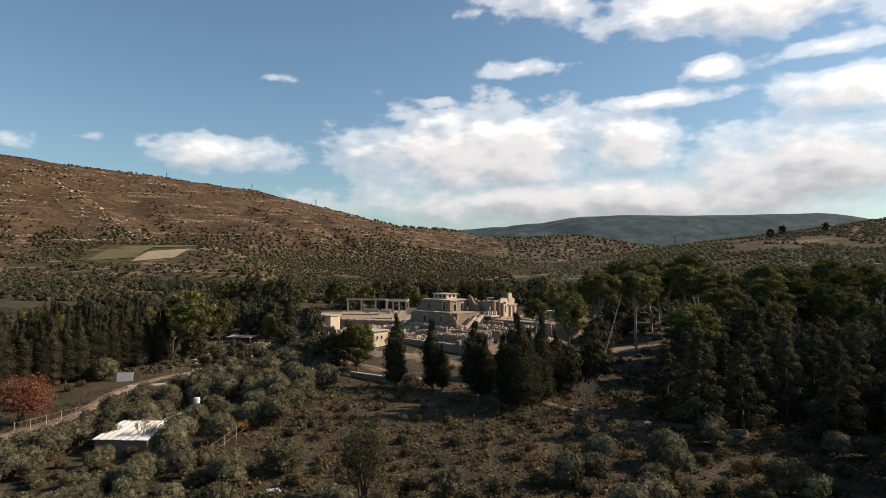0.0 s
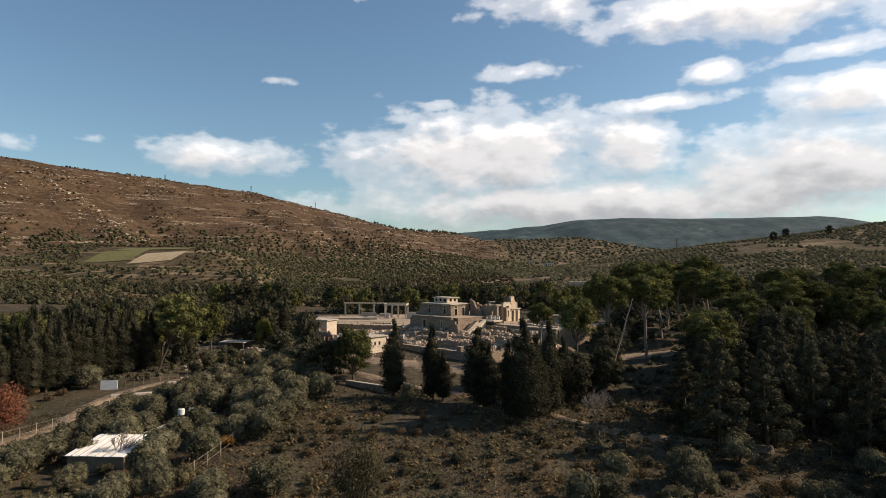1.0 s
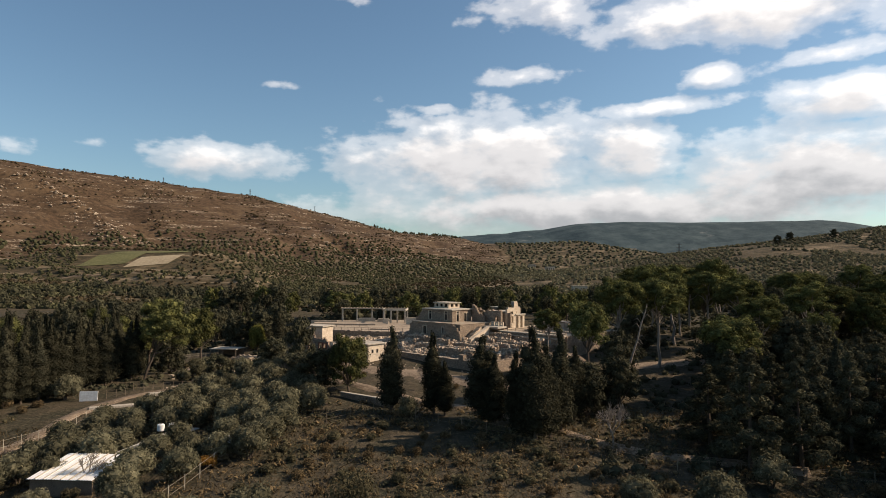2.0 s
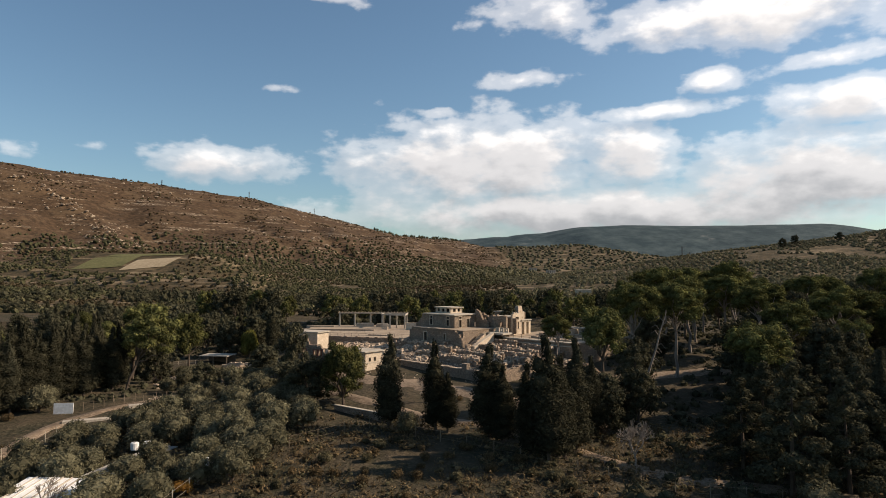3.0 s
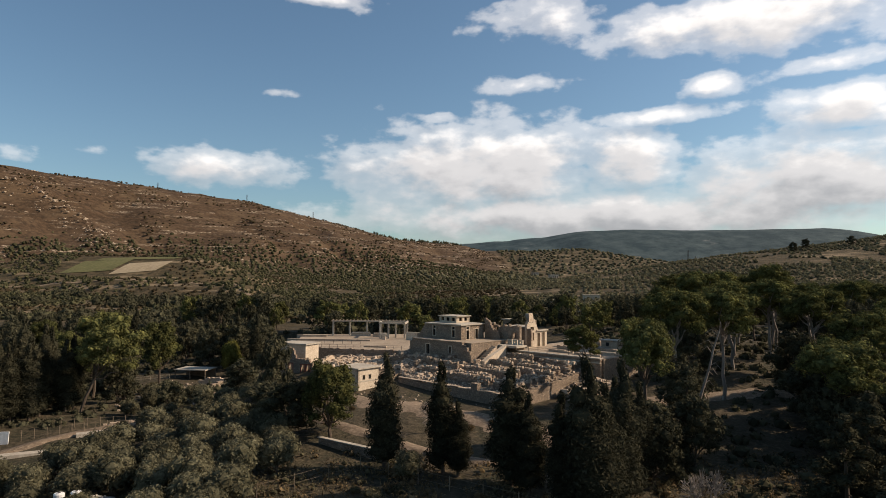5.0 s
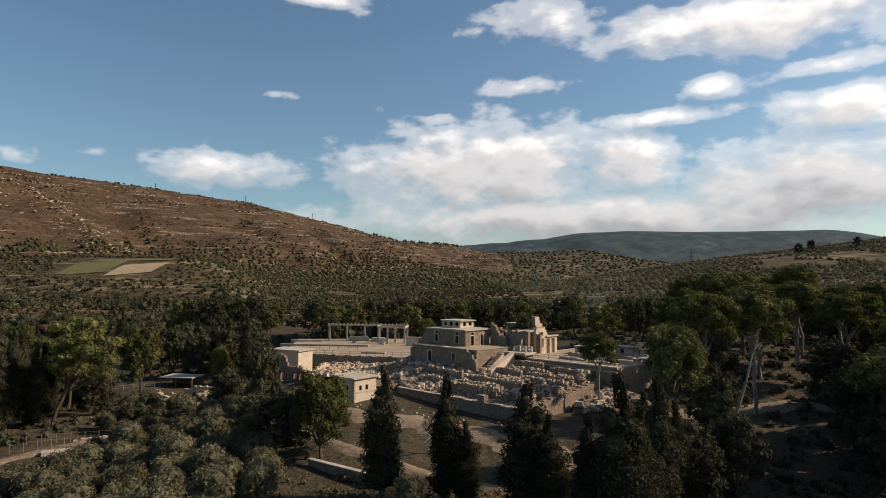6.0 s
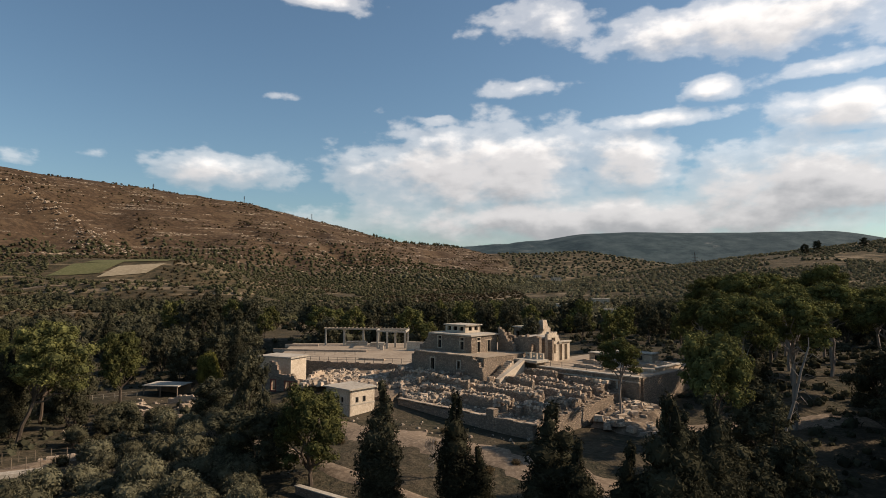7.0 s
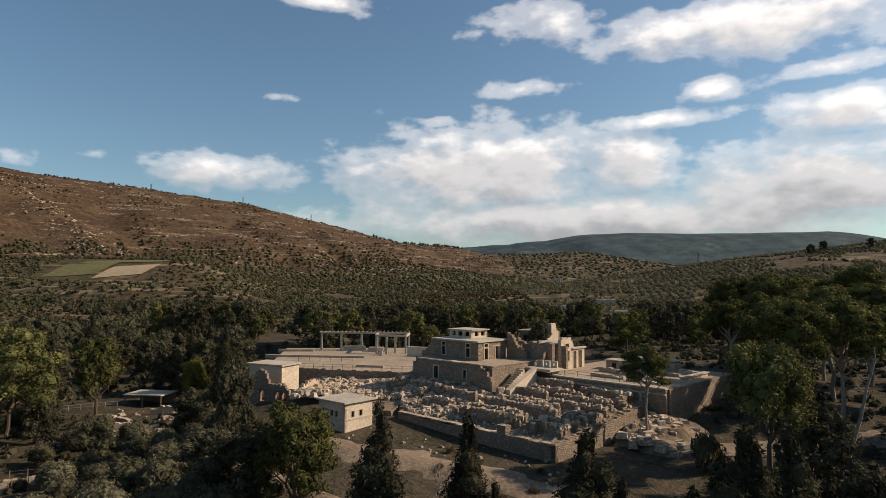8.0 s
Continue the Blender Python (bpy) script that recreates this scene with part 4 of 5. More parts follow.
# undergrowth of small leafy and twiggy shrubs
for mat, label, count, keep, seed in ((SHRUB, "low green undergrowth between the bushes", 3000, -0.3, 4.0), (DRY, "low brown undergrowth between the bushes", 2600, -0.3, 9.0)):
    fx, fy = gr.uniform(-80, 90, count), gr.uniform(45, 128, count)
    ok = (rough(fx / 12 + seed, fy / 12, 3) > keep) & ~np.array([any(inside(a, b, c) for c in CLEAR[2:5]) for a, b in zip(fx, fy)])
    fx, fy = fx[ok], fy[ok]
    s = 0.4 + 0.7 * gr.random(len(fx))
    lob = np.stack([fx, fy, height(fx, fy) + s * 0.35, s * 1.15, s * 1.15, s * 0.8], -1)
    stuff("undergrowth", leaves(lob, len(fx) * 40, 0.15, gr, core=0.35), mat, label, "undergrowth")
# shaded undergrowth beneath the woods
fx, fy = gr.uniform(-125, 130, 5200), gr.uniform(92, 262, 5200)
ok = ((fx < -44) & (fy > 148)) | (fx > 34) | ((fx > 20) & (fy < 138))
ok &= ~np.array([any(inside(a, b, c) for c in CLEAR[:6]) for a, b in zip(fx, fy)]) & (np.abs(fx - 41) + np.abs(fy - 153) > 9)
fx, fy = fx[ok], fy[ok]
stuff("wood_undergrowth", leafy(fx, fy, 0.5 + 1.0 * gr.random(len(fx)) ** 2, 0.8, gr, 14, 0.34), PINE_DARK, "dark shrubs beneath the trees of the woods", "undergrowth")
# dry grass
n = 26000
fx, fy = gr.uniform(-75, 75, n), gr.uniform(42, 122, n)
ok = rough(fx / 9, fy / 9, 3) > -0.25
fx, fy = fx[ok], fy[ok]
n = len(fx)
base = np.stack([fx, fy, height(fx, fy)], -1)
tilt = gr.normal(size=(n, 3)) * (0.35, 0.35, 0.1) + (0, 0, 0.45)
side = np.cross(tilt, gr.normal(size=(n, 3)))
side *= 0.09 / np.linalg.norm(side, axis=1)[:, None]
v = np.stack([base - side, base + side, base + tilt * (0.6 + 0.9 * gr.random((n, 1)))], 1).reshape(-1, 3)
stuff("dry_grass", (v, (np.arange(n)[:, None] * 3 + np.arange(3)).tolist()), DRY, "tufts of dry brown grass on the slope", "grass")

# ---- the ruins and the courts ----
PAL = pose(-10.8, 168.8, 0, 0, 0, -45)


def at_pal(a, b, z, turn=0.0):
    return PAL @ pose(a, b, z, 0, 0, turn)


def wall_shape(length, z0, z1, thick, holes=(), top=None, cut=0.7, r=None):
    """A wall along x from 0 to length, with openings (x0, x1, z0, z1) through it; top(x) gives a broken upper edge."""
    xs = sorted({0.0, length, *[h[0] for h in holes], *[h[1] for h in holes], *(np.arange(cut, length, cut).tolist() if top else [])})
    xs = [x for i, x in enumerate(xs) if i == 0 or x - xs[i - 1] > 1e-3]
    out = []
    for x0, x1 in zip(xs, xs[1:]):
        mid = (x0 + x1) / 2
        zt = min(z1, top(mid)) if top else z1
        gaps = sorted((h[2], h[3]) for h in holes if h[0] < mid < h[1])
        low = z0
        for g0, g1 in gaps:
            if g0 - low > 0.01:
                out.append(box(x0, 0, low, x1, thick, min(g0, zt)))
            low = g1
        if zt - low > 0.02:
            out.append(box(x0, 0, low, x1, thick, zt))
    return weld(join(*out))


def ragged(points, r, amount=0.35):
    xs, zs = [p[0] for p in points], [p[1] for p in points]
    wob = {}

    def top(x):
        k = round(x, 2)
        if k not in wob:
            wob[k] = r.normal() * amount
        return float(np.interp(x, xs, zs)) + wob[k]
    return top


def frame_part(x0, x1, z0, z1, parent, name="window_frame", mat=None, w=0.14, y=-0.05, bars=0):
    d = 0.18
    ps = [box(x0 - w, y, z0 - w, x0, y + d, z1 + w), box(x1, y, z0 - w, x1 + w, y + d, z1 + w), box(x0, y, z1, x1, y + d, z1 + w), box(x0, y, z0 - w, x1, y + d, z0)]
    for i in range(bars):
        xm = x0 + (x1 - x0) * (i + 1) / (bars + 1)
        ps.append(box(xm - 0.05, y, z0, xm + 0.05, y + d, z1))
    return part(name, join(*ps), mat or PLASTER, parent)


pr = np.random.default_rng(5)

# terrace of earth and its retaining walls
def floor_z(a, b):
    t = min(1.0, max(0.0, (11 - a) / 5))
    return 10.5 + (0.105 + 0.125 * t) * (b - 0.3)


def floor_mesh():
    """Uneven earth between the retaining walls, falling off at its rim."""
    aa, bb = np.linspace(-14, 28.2, 44), np.linspace(0.3, 24, 26)
    v = []
    for b in bb:
        for a in aa:
            low = a < 0 and b < 12 + a * 0.2 and b < -a * 0.85
            v.append((a, b, 6.5 if low else floor_z(a, b) + 0.18 * float(rough(a / 2.5, b / 2.5, 3))))
    return np.array(v), [(r * 44 + c, r * 44 + c + 1, r * 44 + c + 45, r * 44 + c + 44) for r in range(25) for c in range(43)]


earth = part("ruin_floor", floor_mesh(), DIRT, m=PAL)
tagged(earth, "bare trodden earth among the ruins", "ground", kind="structure")
w = thing("retaining_wall", PAL, "rubble stone retaining wall with a square pier", "wall")
part("wall_face", wall_shape(28.6, 6.5, 11.0, 0.6, top=ragged([(0, 10.7), (8, 10.5), (20, 10.75), (28.6, 10.9)], pr, 0.06), cut=0.9), WALL, w)
part("coping", join(*[box(x, -0.1, z, x + 2.0, 0.72, z + 0.14) for x, z in [(i * 2.05, 10.70 + 0.05 * math.sin(i * 3)) for i in range(14)]]), STONE, w, "pale stone coping")
part("pier", box(19.6, -0.15, 9.5, 21.0, 0.9, 11.9), WALL, w, "square stone pier")
part("side_wall", wall_shape(23.3, 6.5, 13.4, 0.7, top=ragged([(0, 10.9), (15, 12.1), (23.3, 13.0)], pr, 0.08), cut=0.9), WALL, w, "sunlit end wall", pose(28.6, 0, 0, 0, 0, 90))
w = thing("retaining_wall", at_pal(11.2, 23.4, 0), "long stone terrace wall with buttress strips", "wall")
part("wall_face", wall_shape(20, 11.0, 15.0, 0.7), WALL, w)
part("coping", box(0, -0.15, 15.0, 20, 0.9, 15.2), CONCRETE, w, "pale coping")
part("ledge", box(0, -0.25, 14.2, 20, -0.003, 14.4), CONCRETE, w, "pale ledge")
part("end_wall", wall_shape(23, 9.0, 15.0, 0.6), WALL, w, "stone end wall of the terrace", pose(20.3, 0.75, 0, 0, 0, 90))
for x in (4, 8, 12, 16):
    part("buttress", box(x, -0.16, 11.2, x + 0.35, -0.002, 14.2), CONCRETE, w)

# raised terraces and courts
t = tagged(part("upper_terrace", join(box(11.9, 24.3, 8, 31, 48, 15.0), box(6.8, 25.6, 8, 11.9, 62, 15.05)), PAVING, m=PAL), "pale paved terraces above the ruins", "terrace", kind="structure")
t = tagged(part("house_terrace", box(-10.3, 13.9, 8, 6.8, 40, 16.84), WALL, m=PAL), "stone-faced base under the restored house", "terrace", kind="structure")
t = tagged(part("house_terrace_paving", box(-10.35, 13.85, 16.84, 6.9, 40, 16.95), PAVING, m=PAL), "worn paving before the restored house", "paving", kind="structure")
court = part("paved_court", join((np.array([(-40, 201, 8), (-9, 194, 8), (4, 212, 8), (8, 244, 8), (-46, 243, 8), (-40, 201, 13), (-9, 194, 13.1), (4, 212, 13.3), (8, 244, 13.0), (-46, 243, 12.8)]),
                                 [(0, 1, 6, 5), (1, 2, 7, 6), (2, 3, 8, 7), (3, 4, 9, 8), (4, 0, 5, 9), (5, 6, 7, 8, 9)])), PAVING)
tagged(court, "wide sunlit paved court", "court", kind="structure")
w = thing("court_wall", pose(-40.5, 200.6, 0, 0, 0, -12.5), "dark rubble wall holding up the court", "wall")
part("wall_face", wall_shape(31.6, 9.5, 13.5, 0.6, top=ragged([(0, 13.4), (12, 13.3), (31.6, 13.15)], pr, 0.1), cut=0.8), WALL, w)
for k, (x, y, dx, dy, l) in enumerate(((-46, 222, 1, -0.12, 24), (-46, 234, 1, 0.02, 9), (-22, 203, 1, -0.25, 6))):
    kerb = part("low_wall", box(0, 0, -0.4, l, 0.7, 0.45), STONE, m=pose(x, y, 12.95, 0, 0, math.degrees(math.atan2(dy, dx))))
    tagged(kerb, "low worn stone wall on the court", "wall", "low walls on the court")


def rope_fence(points, z, gap, label, h=1.0, mat=IRON, rails=(0.5, 0.95), thin=0.03):
    f = thing("fence", pose(points[0][0], points[0][1], z[0]), label, "fence")
    o = np.array((*points[0], z[0]))
    for i, (p, q) in enumerate(zip(points, points[1:])):
        p3, q3 = np.array((*p, z[i])) - o, np.array((*q, z[i + 1])) - o
        n = max(1, int(np.linalg.norm(q3 - p3) / gap))
        for k in range(n + (i == len(points) - 2)):
            c = p3 + (q3 - p3) * k / n
            part("post", join(tube([(c[0], c[1], c[2] - 0.3), (c[0], c[1], c[2] + h)], [0.055, 0.05], 5)), mat, f)
        for r in rails:
            part("rail", tube([p3 + (0, 0, r * h), q3 + (0, 0, r * h)], [thin, thin], 4), mat, f)
    return f


rope_fence([(-36, 201), (-10, 195.5)], [13.0, 13.1], 1.9, "thin iron barrier along the edge of the court", 1.05)
rope_fence([(-36, 213), (-24, 212)], [13.0, 13.0], 2.2, "short iron barrier on the court", 1.0)

# pillared shelter at the far side of the court
p = thing("pergola", pose(0, 0, 0), "open shelter of pale pillars under flat beams", "pergola")
front, back = [(-17.9, 228), (-17.2 + 1.2, 231), (-13.2, 228)], [(-35.9, 239), (-30.8, 239), (-25.4, 238.5), (-21.0, 238), (-20.6, 230), (-12.9, 236.5)]
for x, y in front + back:
    part("pillar", box(x - 0.26, y - 0.26, 12.4, x + 0.26, y + 0.26, 17.1, 0.03), POST, p)
for q, e in (((-36.2, 239.2), (-12.6, 236.6)), ((-20.8, 230.1), (-12.9, 227.7))):
    part("beam", slab(q, e, 0.5, 17.1, 17.55), POST, p)
part("beam", slab((-20.7, 230), (-21, 238.2), 0.5, 17.1, 17.5), POST, p)
part("beam", slab((-13.1, 228), (-12.8, 236.5), 0.5, 17.1, 17.5), POST, p)
for i in range(22):
    x = -36 + i * 1.1
    part("rafter", slab((x, 236.2), (x - 0.1, 240.4), 0.12, 17.55, 17.7), TIMBER, p)
for x, y, l in ((-30, 236, 6), (-23, 233, 4.4)):
    b = part("stone_bench", join(box(0, 0, 0, l, 1.4, 0.9), box(0.3, -0.2, 0.9, l - 0.4, 1.5, 1.15)), CONCRETE, m=pose(x, y, 12.9, 0, 0, 5))
    tagged(b, "pale stone block lying under the pergola", "stone block", "stones under the pergola")
s = part("statue_block", join(box(-0.5, -0.5, 0, 0.5, 0.5, 1.3, 0.1), box(-0.9, -0.35, 1.3, 0.7, 0.35, 1.9, 0.12)), PLASTER, m=pose(-18.9, 224, 12.95))
tagged(s, "white stone fragment on a plinth in the court", "stone block")
lw = part("parapet_wall", slab((-12.5, 224), (1, 219), 0.6, 12.5, 15.2), PLASTER)
tagged(lw, "sunlit pale wall beside the court", "wall")

# lower storey with a door, facing the ruins
h = thing("basement_storey", at_pal(-11, 13, 0), "brown masonry storey with a small doorway", "building")
part("front_wall", wall_shape(18.5, 12.0, 17.0, 0.8, [(5.3, 6.35, 13.9, 16.0), (12.2, 12.9, 14.6, 15.9)], ragged([(0, 16.2), (1.5, 16.95), (16, 16.9), (17, 16.3), (18.5, 14.5)], pr, 0.05)), WALL, h)
door = frame_part(5.3, 6.35, 13.9, 16.0, h, "door_frame", PLASTER, 0.22)
part("window_frame", join(box(12.0, -0.06, 14.5, 12.2, 0.1, 16.0), box(12.9, -0.06, 14.5, 13.1, 0.1, 16.0), box(12.0, -0.06, 16.0, 13.1, 0.1, 16.2)), CONCRETE, h)
# dark sheets fill the door and window holes in place of inner shade
part("door_leaf", box(5.3, 0.55, 13.9, 6.35, 0.62, 16.0), RECESS_SHADE, door, "dark sheet standing for the shade in the open doorway")
part("shutter", box(12.2, 0.55, 14.6, 12.9, 0.62, 15.9), RECESS_SHADE, h)
part("end_wall", wall_shape(10, 12.0, 17.1, 0.7, (), ragged([(0, 16.4), (10, 17.0)], pr, 0.1)), WALL, h, "", pose(0, 10.7, 0, 0, 0, -90))
part("coping", join(*[box(1.2 + i * 1.5, -0.2, 16.97, 2.6 + i * 1.5, 0.9, 17.12 + 0.08 * pr.random()) for i in range(10)]), STONE, h, "pale worn coping stones")

# upper house
h = thing("restored_house", at_pal(-10.2, 17.4, 16.95), "two-tier restored stone house with flat concrete roofs", "building")
tall = [(2.0, 2.9, 0.5, 2.0), (2.0, 2.9, 2.2, 2.75), (8.0, 8.9, 0.5, 2.0), (8.0, 8.9, 2.2, 2.75)]
part("front_wall", wall_shape(10.2, 0, 3.1, 0.6, tall), WALL, h)
for x0, x1, a, b in tall:
    # panes are coloured with the darkness of the room behind
    part("window_pane", box(x0, 0.3, a, x1, 0.34, b), RECESS_SHADE, frame_part(x0, x1, a, b, h))
side = [(1.6, 2.5, 0.1, 2.0), (1.6, 2.5, 2.25, 2.75), (4.5, 5.4, 0.1, 2.2)]
part("side_wall", wall_shape(7.4, 0, 3.1, 0.6, side), WALL, h, "sunlit stone side wall", pose(10.8, 0.05, 0, 0, 0, 90))
for x0, x1, a, b in side:
    f = frame_part(x0, x1, a, b, h, "window_frame", PLASTER)
    f.matrix_basis = pose(10.8, 0.05, 0, 0, 0, 90)
    part("window_pane", box(x0, 0.3, a, x1, 0.34, b), RECESS_SHADE, f)
part("back_wall", box(0, 7.0, 0, 10.2, 7.45, 3.1), WALL, h)
part("left_wall", box(0, 0.61, 0, 0.5, 6.99, 3.1), WALL, h)
part("broken_wall", wall_shape(3.2, -0.2, 3.3, 0.6, (), ragged([(0, 0.4), (1.2, 1.2), (2.6, 3.0), (3.2, 3.2)], pr, 0.15), 0.4), WALL, h, "broken stepped wall end", pose(-3.2, 0, 0))
part("roof_slab", box(-0.3, -0.35, 3.1, 11.1, 7.7, 3.36), CONCRETE, h, "flat pale concrete roof")
part("upper_window_wall", wall_shape(5.4, 3.36, 4.7, 0.35, [(0.5, 1.5, 3.7, 4.5), (2.1, 3.2, 3.7, 4.5), (3.8, 4.9, 3.7, 4.5)]), PLASTER, h, "", pose(0.9, 3.2, 0))
part("upper_side_wall", wall_shape(4.0, 3.36, 4.7, 0.35, [(0.6, 1.6, 3.7, 4.5), (2.3, 3.3, 3.7, 4.5)]), PLASTER, h, "", pose(6.3, 3.56, 0, 0, 0, 90))
part("upper_back_wall", box(0.9, 7.2, 3.36, 6.3, 7.5, 4.7), PLASTER, h)
# dark sheets behind the upper windows paint the shade indoors
part("inner_dark_wall", join(box(1.3, 3.95, 3.36, 5.9, 4.05, 4.68), box(5.65, 4.06, 3.36, 5.75, 7.1, 4.68)), RECESS_SHADE, h)
part("upper_roof", box(0.6, 2.9, 4.7, 6.7, 7.8, 4.9), CONCRETE, h, "flat pale concrete roof")
part("broken_buttress", wall_shape(4.0, 0, 4.6, 0.7, (), ragged([(0, 4.5), (1.0, 4.2), (2.4, 2.2), (4, 1.4)], pr, 0.12), 0.4), WALL, h, "broken sloping wall end", pose(10.9, 7.6, 0))

# broken brown wall and bridge beyond the house
w = thing("broken_wall", at_pal(1.2, 26.6, 16.9), "brown broken wall with an empty window", "wall")
part("wall_face", wall_shape(8.2, -1.5, 3.6, 0.7, [(1.2, 2.2, 1.7, 2.6), (6.3, 7.4, -0.4, 1.6)], ragged([(0, 3.3), (1, 3.4), (2.6, 2.6), (4.5, 3.0), (8, 3.1)], pr, 0.15), 0.45), WALL, w)
part("back_shadow_wall", box(0.5, 3.0, -1.5, 9, 3.5, 2.4), WALL, w)
b = thing("bridge", at_pal(7.2, 20.0, 0), "flat stone bridge over a dark passage", "bridge")
part("deck", box(0, 2.0, 15.75, 5.0, 5.6, 16.15), CONCRETE, b, "pale flat deck")
part("side_wall", box(-0.4, 0.4, 11.5, 0.0, 5.6, 16.1), WALL, b)
part("side_wall", box(4.0, 3.4, 11.5, 4.4, 5.6, 15.7), WALL, b)
for x in (0.3, 1.7, 3.2):
    part("parapet", wall_shape(1.15, 16.15, 17.2, 0.3, [(0.4, 0.8, 16.5, 16.9)]), PLASTER, b, "", pose(x, 4.9, 0))
s = thing("stone_stair", at_pal(7.6, 14.6, 13.2), "worn outdoor stair with a sloping side wall", "stair")
for i in range(10):
    part("step", box(0.0, i * 0.5, -0.9, 1.3, (i + 1) * 0.5, 0.29 * (i + 1)), STONE, s)
part("side_wall", (np.array([(1.3, 0, -0.9), (2.2, 0, -0.9), (2.2, 7, -0.9), (1.3, 7, -0.9), (1.3, 0, 0.3), (2.2, 0, 0.2), (2.2, 7, 3.0), (1.3, 7, 3.1)]), BOX_F), PLASTER, s, "pale sloping side wall")

# sunlit front across the terrace
h = thing("ruined_facade", at_pal(8.6, 29.5, 15.0), "cream ruined facade with paired windows and pillars", "building")
holes = [(1.2, 1.75, 1.6, 3.3), (2.0, 2.55, 1.6, 3.3), (1.3, 2.4, 3.9, 4.6), (3.8, 4.7, 0.1, 3.2), (5.6, 6.5, 0.1, 3.2)]
part("facade_wall", wall_shape(7.4, 0, 6.6, 0.6, holes, ragged([(0, 5.0), (0.4, 5.6), (3.0, 5.6), (3.6, 4.6), (4.2, 3.7), (7.4, 3.6)], pr, 0.08), 0.45), PLASTER, h, "", pose(0.6, 0, 0, 0, 0, 90))
for x0, x1, a, c in holes:
    f = frame_part(x0, x1, a, c, h, "window_frame", PLASTER, 0.1, -0.06)
    f.matrix_basis = pose(0.6, 0, 0, 0, 0, 90)
    # a sheet in the colour of shade closes each opening
    part("dark_opening", box(x0, 0.45, a, x1, 0.5, c), RECESS_SHADE, f)
part("front_wall", wall_shape(5.6, 0, 4.4, 0.5, [(0.8, 2.0, 2.3, 3.6), (3.2, 4.4, 2.3, 3.6), (0.6, 2.6, 0.0, 1.6)], ragged([(0, 3.9), (5.6, 4.2)], pr, 0.1), 0.5), WALL, h, "", pose(-5.6, 0.02, 0))
part("roof_slab", box(-5.9, -0.3, 4.4, -0.6, 5.0, 4.65), CONCRETE, h, "pale flat roof")
part("back_wall", box(-5.6, 4.4, 0, 0.0, 4.8, 4.4), WALL, h)
part("lintel", box(0.1, 3.4, 3.55, 0.9, 7.6, 3.8), CONCRETE, h)

# tower across the far court
h = thing("far_tower", at_pal(-37, 77, 12.0), "far stone tower with a flat roof and broken wall", "building")
part("body", wall_shape(9, 0, 5.2, 0.6, [(1.0, 2.2, 2.4, 4.2), (3.6, 4.8, 2.4, 4.2), (6.5, 7.5, 2.4, 4.2)]), WALL, h)
part("back_wall", box(0, 5.4, 0, 9, 6, 5.2), WALL, h)
part("side_wall", box(8.4, 0.61, 0, 9, 5.39, 5.2), PLASTER, h)
part("roof_slab", box(-0.4, -0.4, 5.2, 8.2, 6.4, 5.5), CONCRETE, h, "flat pale roof")
part("wall_stub", box(8.3, 0.4, 5.0, 10.3, 3.0, 7.6, 0.35), STONE, h, "tall broken wall stub")

# low walls and blocks on the upper terrace
for a, b, l, d, z in ((13, 38, 4.0, 2.6, 1.5), (15, 43, 3, 2.4, 1.6), (22, 37, 5, 0.7, 0.6), (24, 31, 6, 0.6, 0.5), (16, 28, 6, 0.7, 0.5), (23, 27, 6, 0.6, 0.4), (29, 33, 0.6, 9, 0.5), (19, 44, 4, 2.6, 1.5), (25, 41, 4, 0.7, 0.7), (14, 34, 3, 0.6, 0.8), (18, 33, 0.6, 5, 0.6)):
    k = thing("low_block", at_pal(a, b, 15.0), "low ruined stone block on the terrace", "ruin", "blocks on the terrace")
    part("wall_ring", wall_shape(l, -0.3, z, d, (), ragged([(0, z), (l, z * 0.85)], pr, 0.1), 0.8), STONE, k)
    if d > 2:
        part("roof_slab", box(-0.2, -0.2, z, l + 0.2, d + 0.2, z + 0.18), CONCRETE, k)
        # dark patch on the wall face paints a shaded opening
        part("dark_opening", box(l * 0.3, -0.03, 0.3, l * 0.5, -0.004, z * 0.75), RECESS_SHADE, k)
rope_fence([tuple(at_pal(a, b, 0).translation[:2]) for a, b in ((13, 25), (30.5, 25))], [15.0, 15.0], 2.4, "thin iron barrier along the terrace edge", 1.0)

# small cream building
h = thing("cream_building", pose(-17.8, 161.6, 7.6, 0, 0, 49), "small cream building with a flat roof and little windows", "building")
lit = [(1.2, 1.75, 3.6, 4.4), (2.7, 3.25, 3.6, 4.4)]
dim = [(0.7, 1.25, 3.6, 4.4), (1.7, 2.25, 3.6, 4.4), (2.7, 3.25, 3.6, 4.4), (3.7, 4.25, 3.6, 4.4)]
part("side_wall", wall_shape(5.2, 0, 5.6, 0.35, lit), PLASTER, h)
part("front_wall", wall_shape(5.8, 0, 5.6, 0.35, dim), PLASTER, h, "", pose(0, 5.8, 0, 0, 0, -90))
part("back_wall", join(box(0.36, 5.45, 0, 5.2, 5.8, 5.6), box(4.85, 0.36, 0, 5.2, 5.44, 5.6)), PLASTER, h)
for hs, mm in ((lit, pose(0, 0, 0)), (dim, pose(0, 5.8, 0, 0, 0, -90))):
    for x0, x1, a, c in hs:
        f = frame_part(x0, x1, a, c, h, "window_frame", CONCRETE, 0.07, -0.03)
        part("window_pane", box(x0, 0.2, a, x1, 0.23, c), RECESS_SHADE, f)
        f.matrix_basis = mm
part("band", join(box(-0.06, -0.06, 3.2, 5.26, 0.0, 3.4), box(-0.06, 0.0, 3.2, 0.0, 5.86, 3.4)), CONCRETE, h)
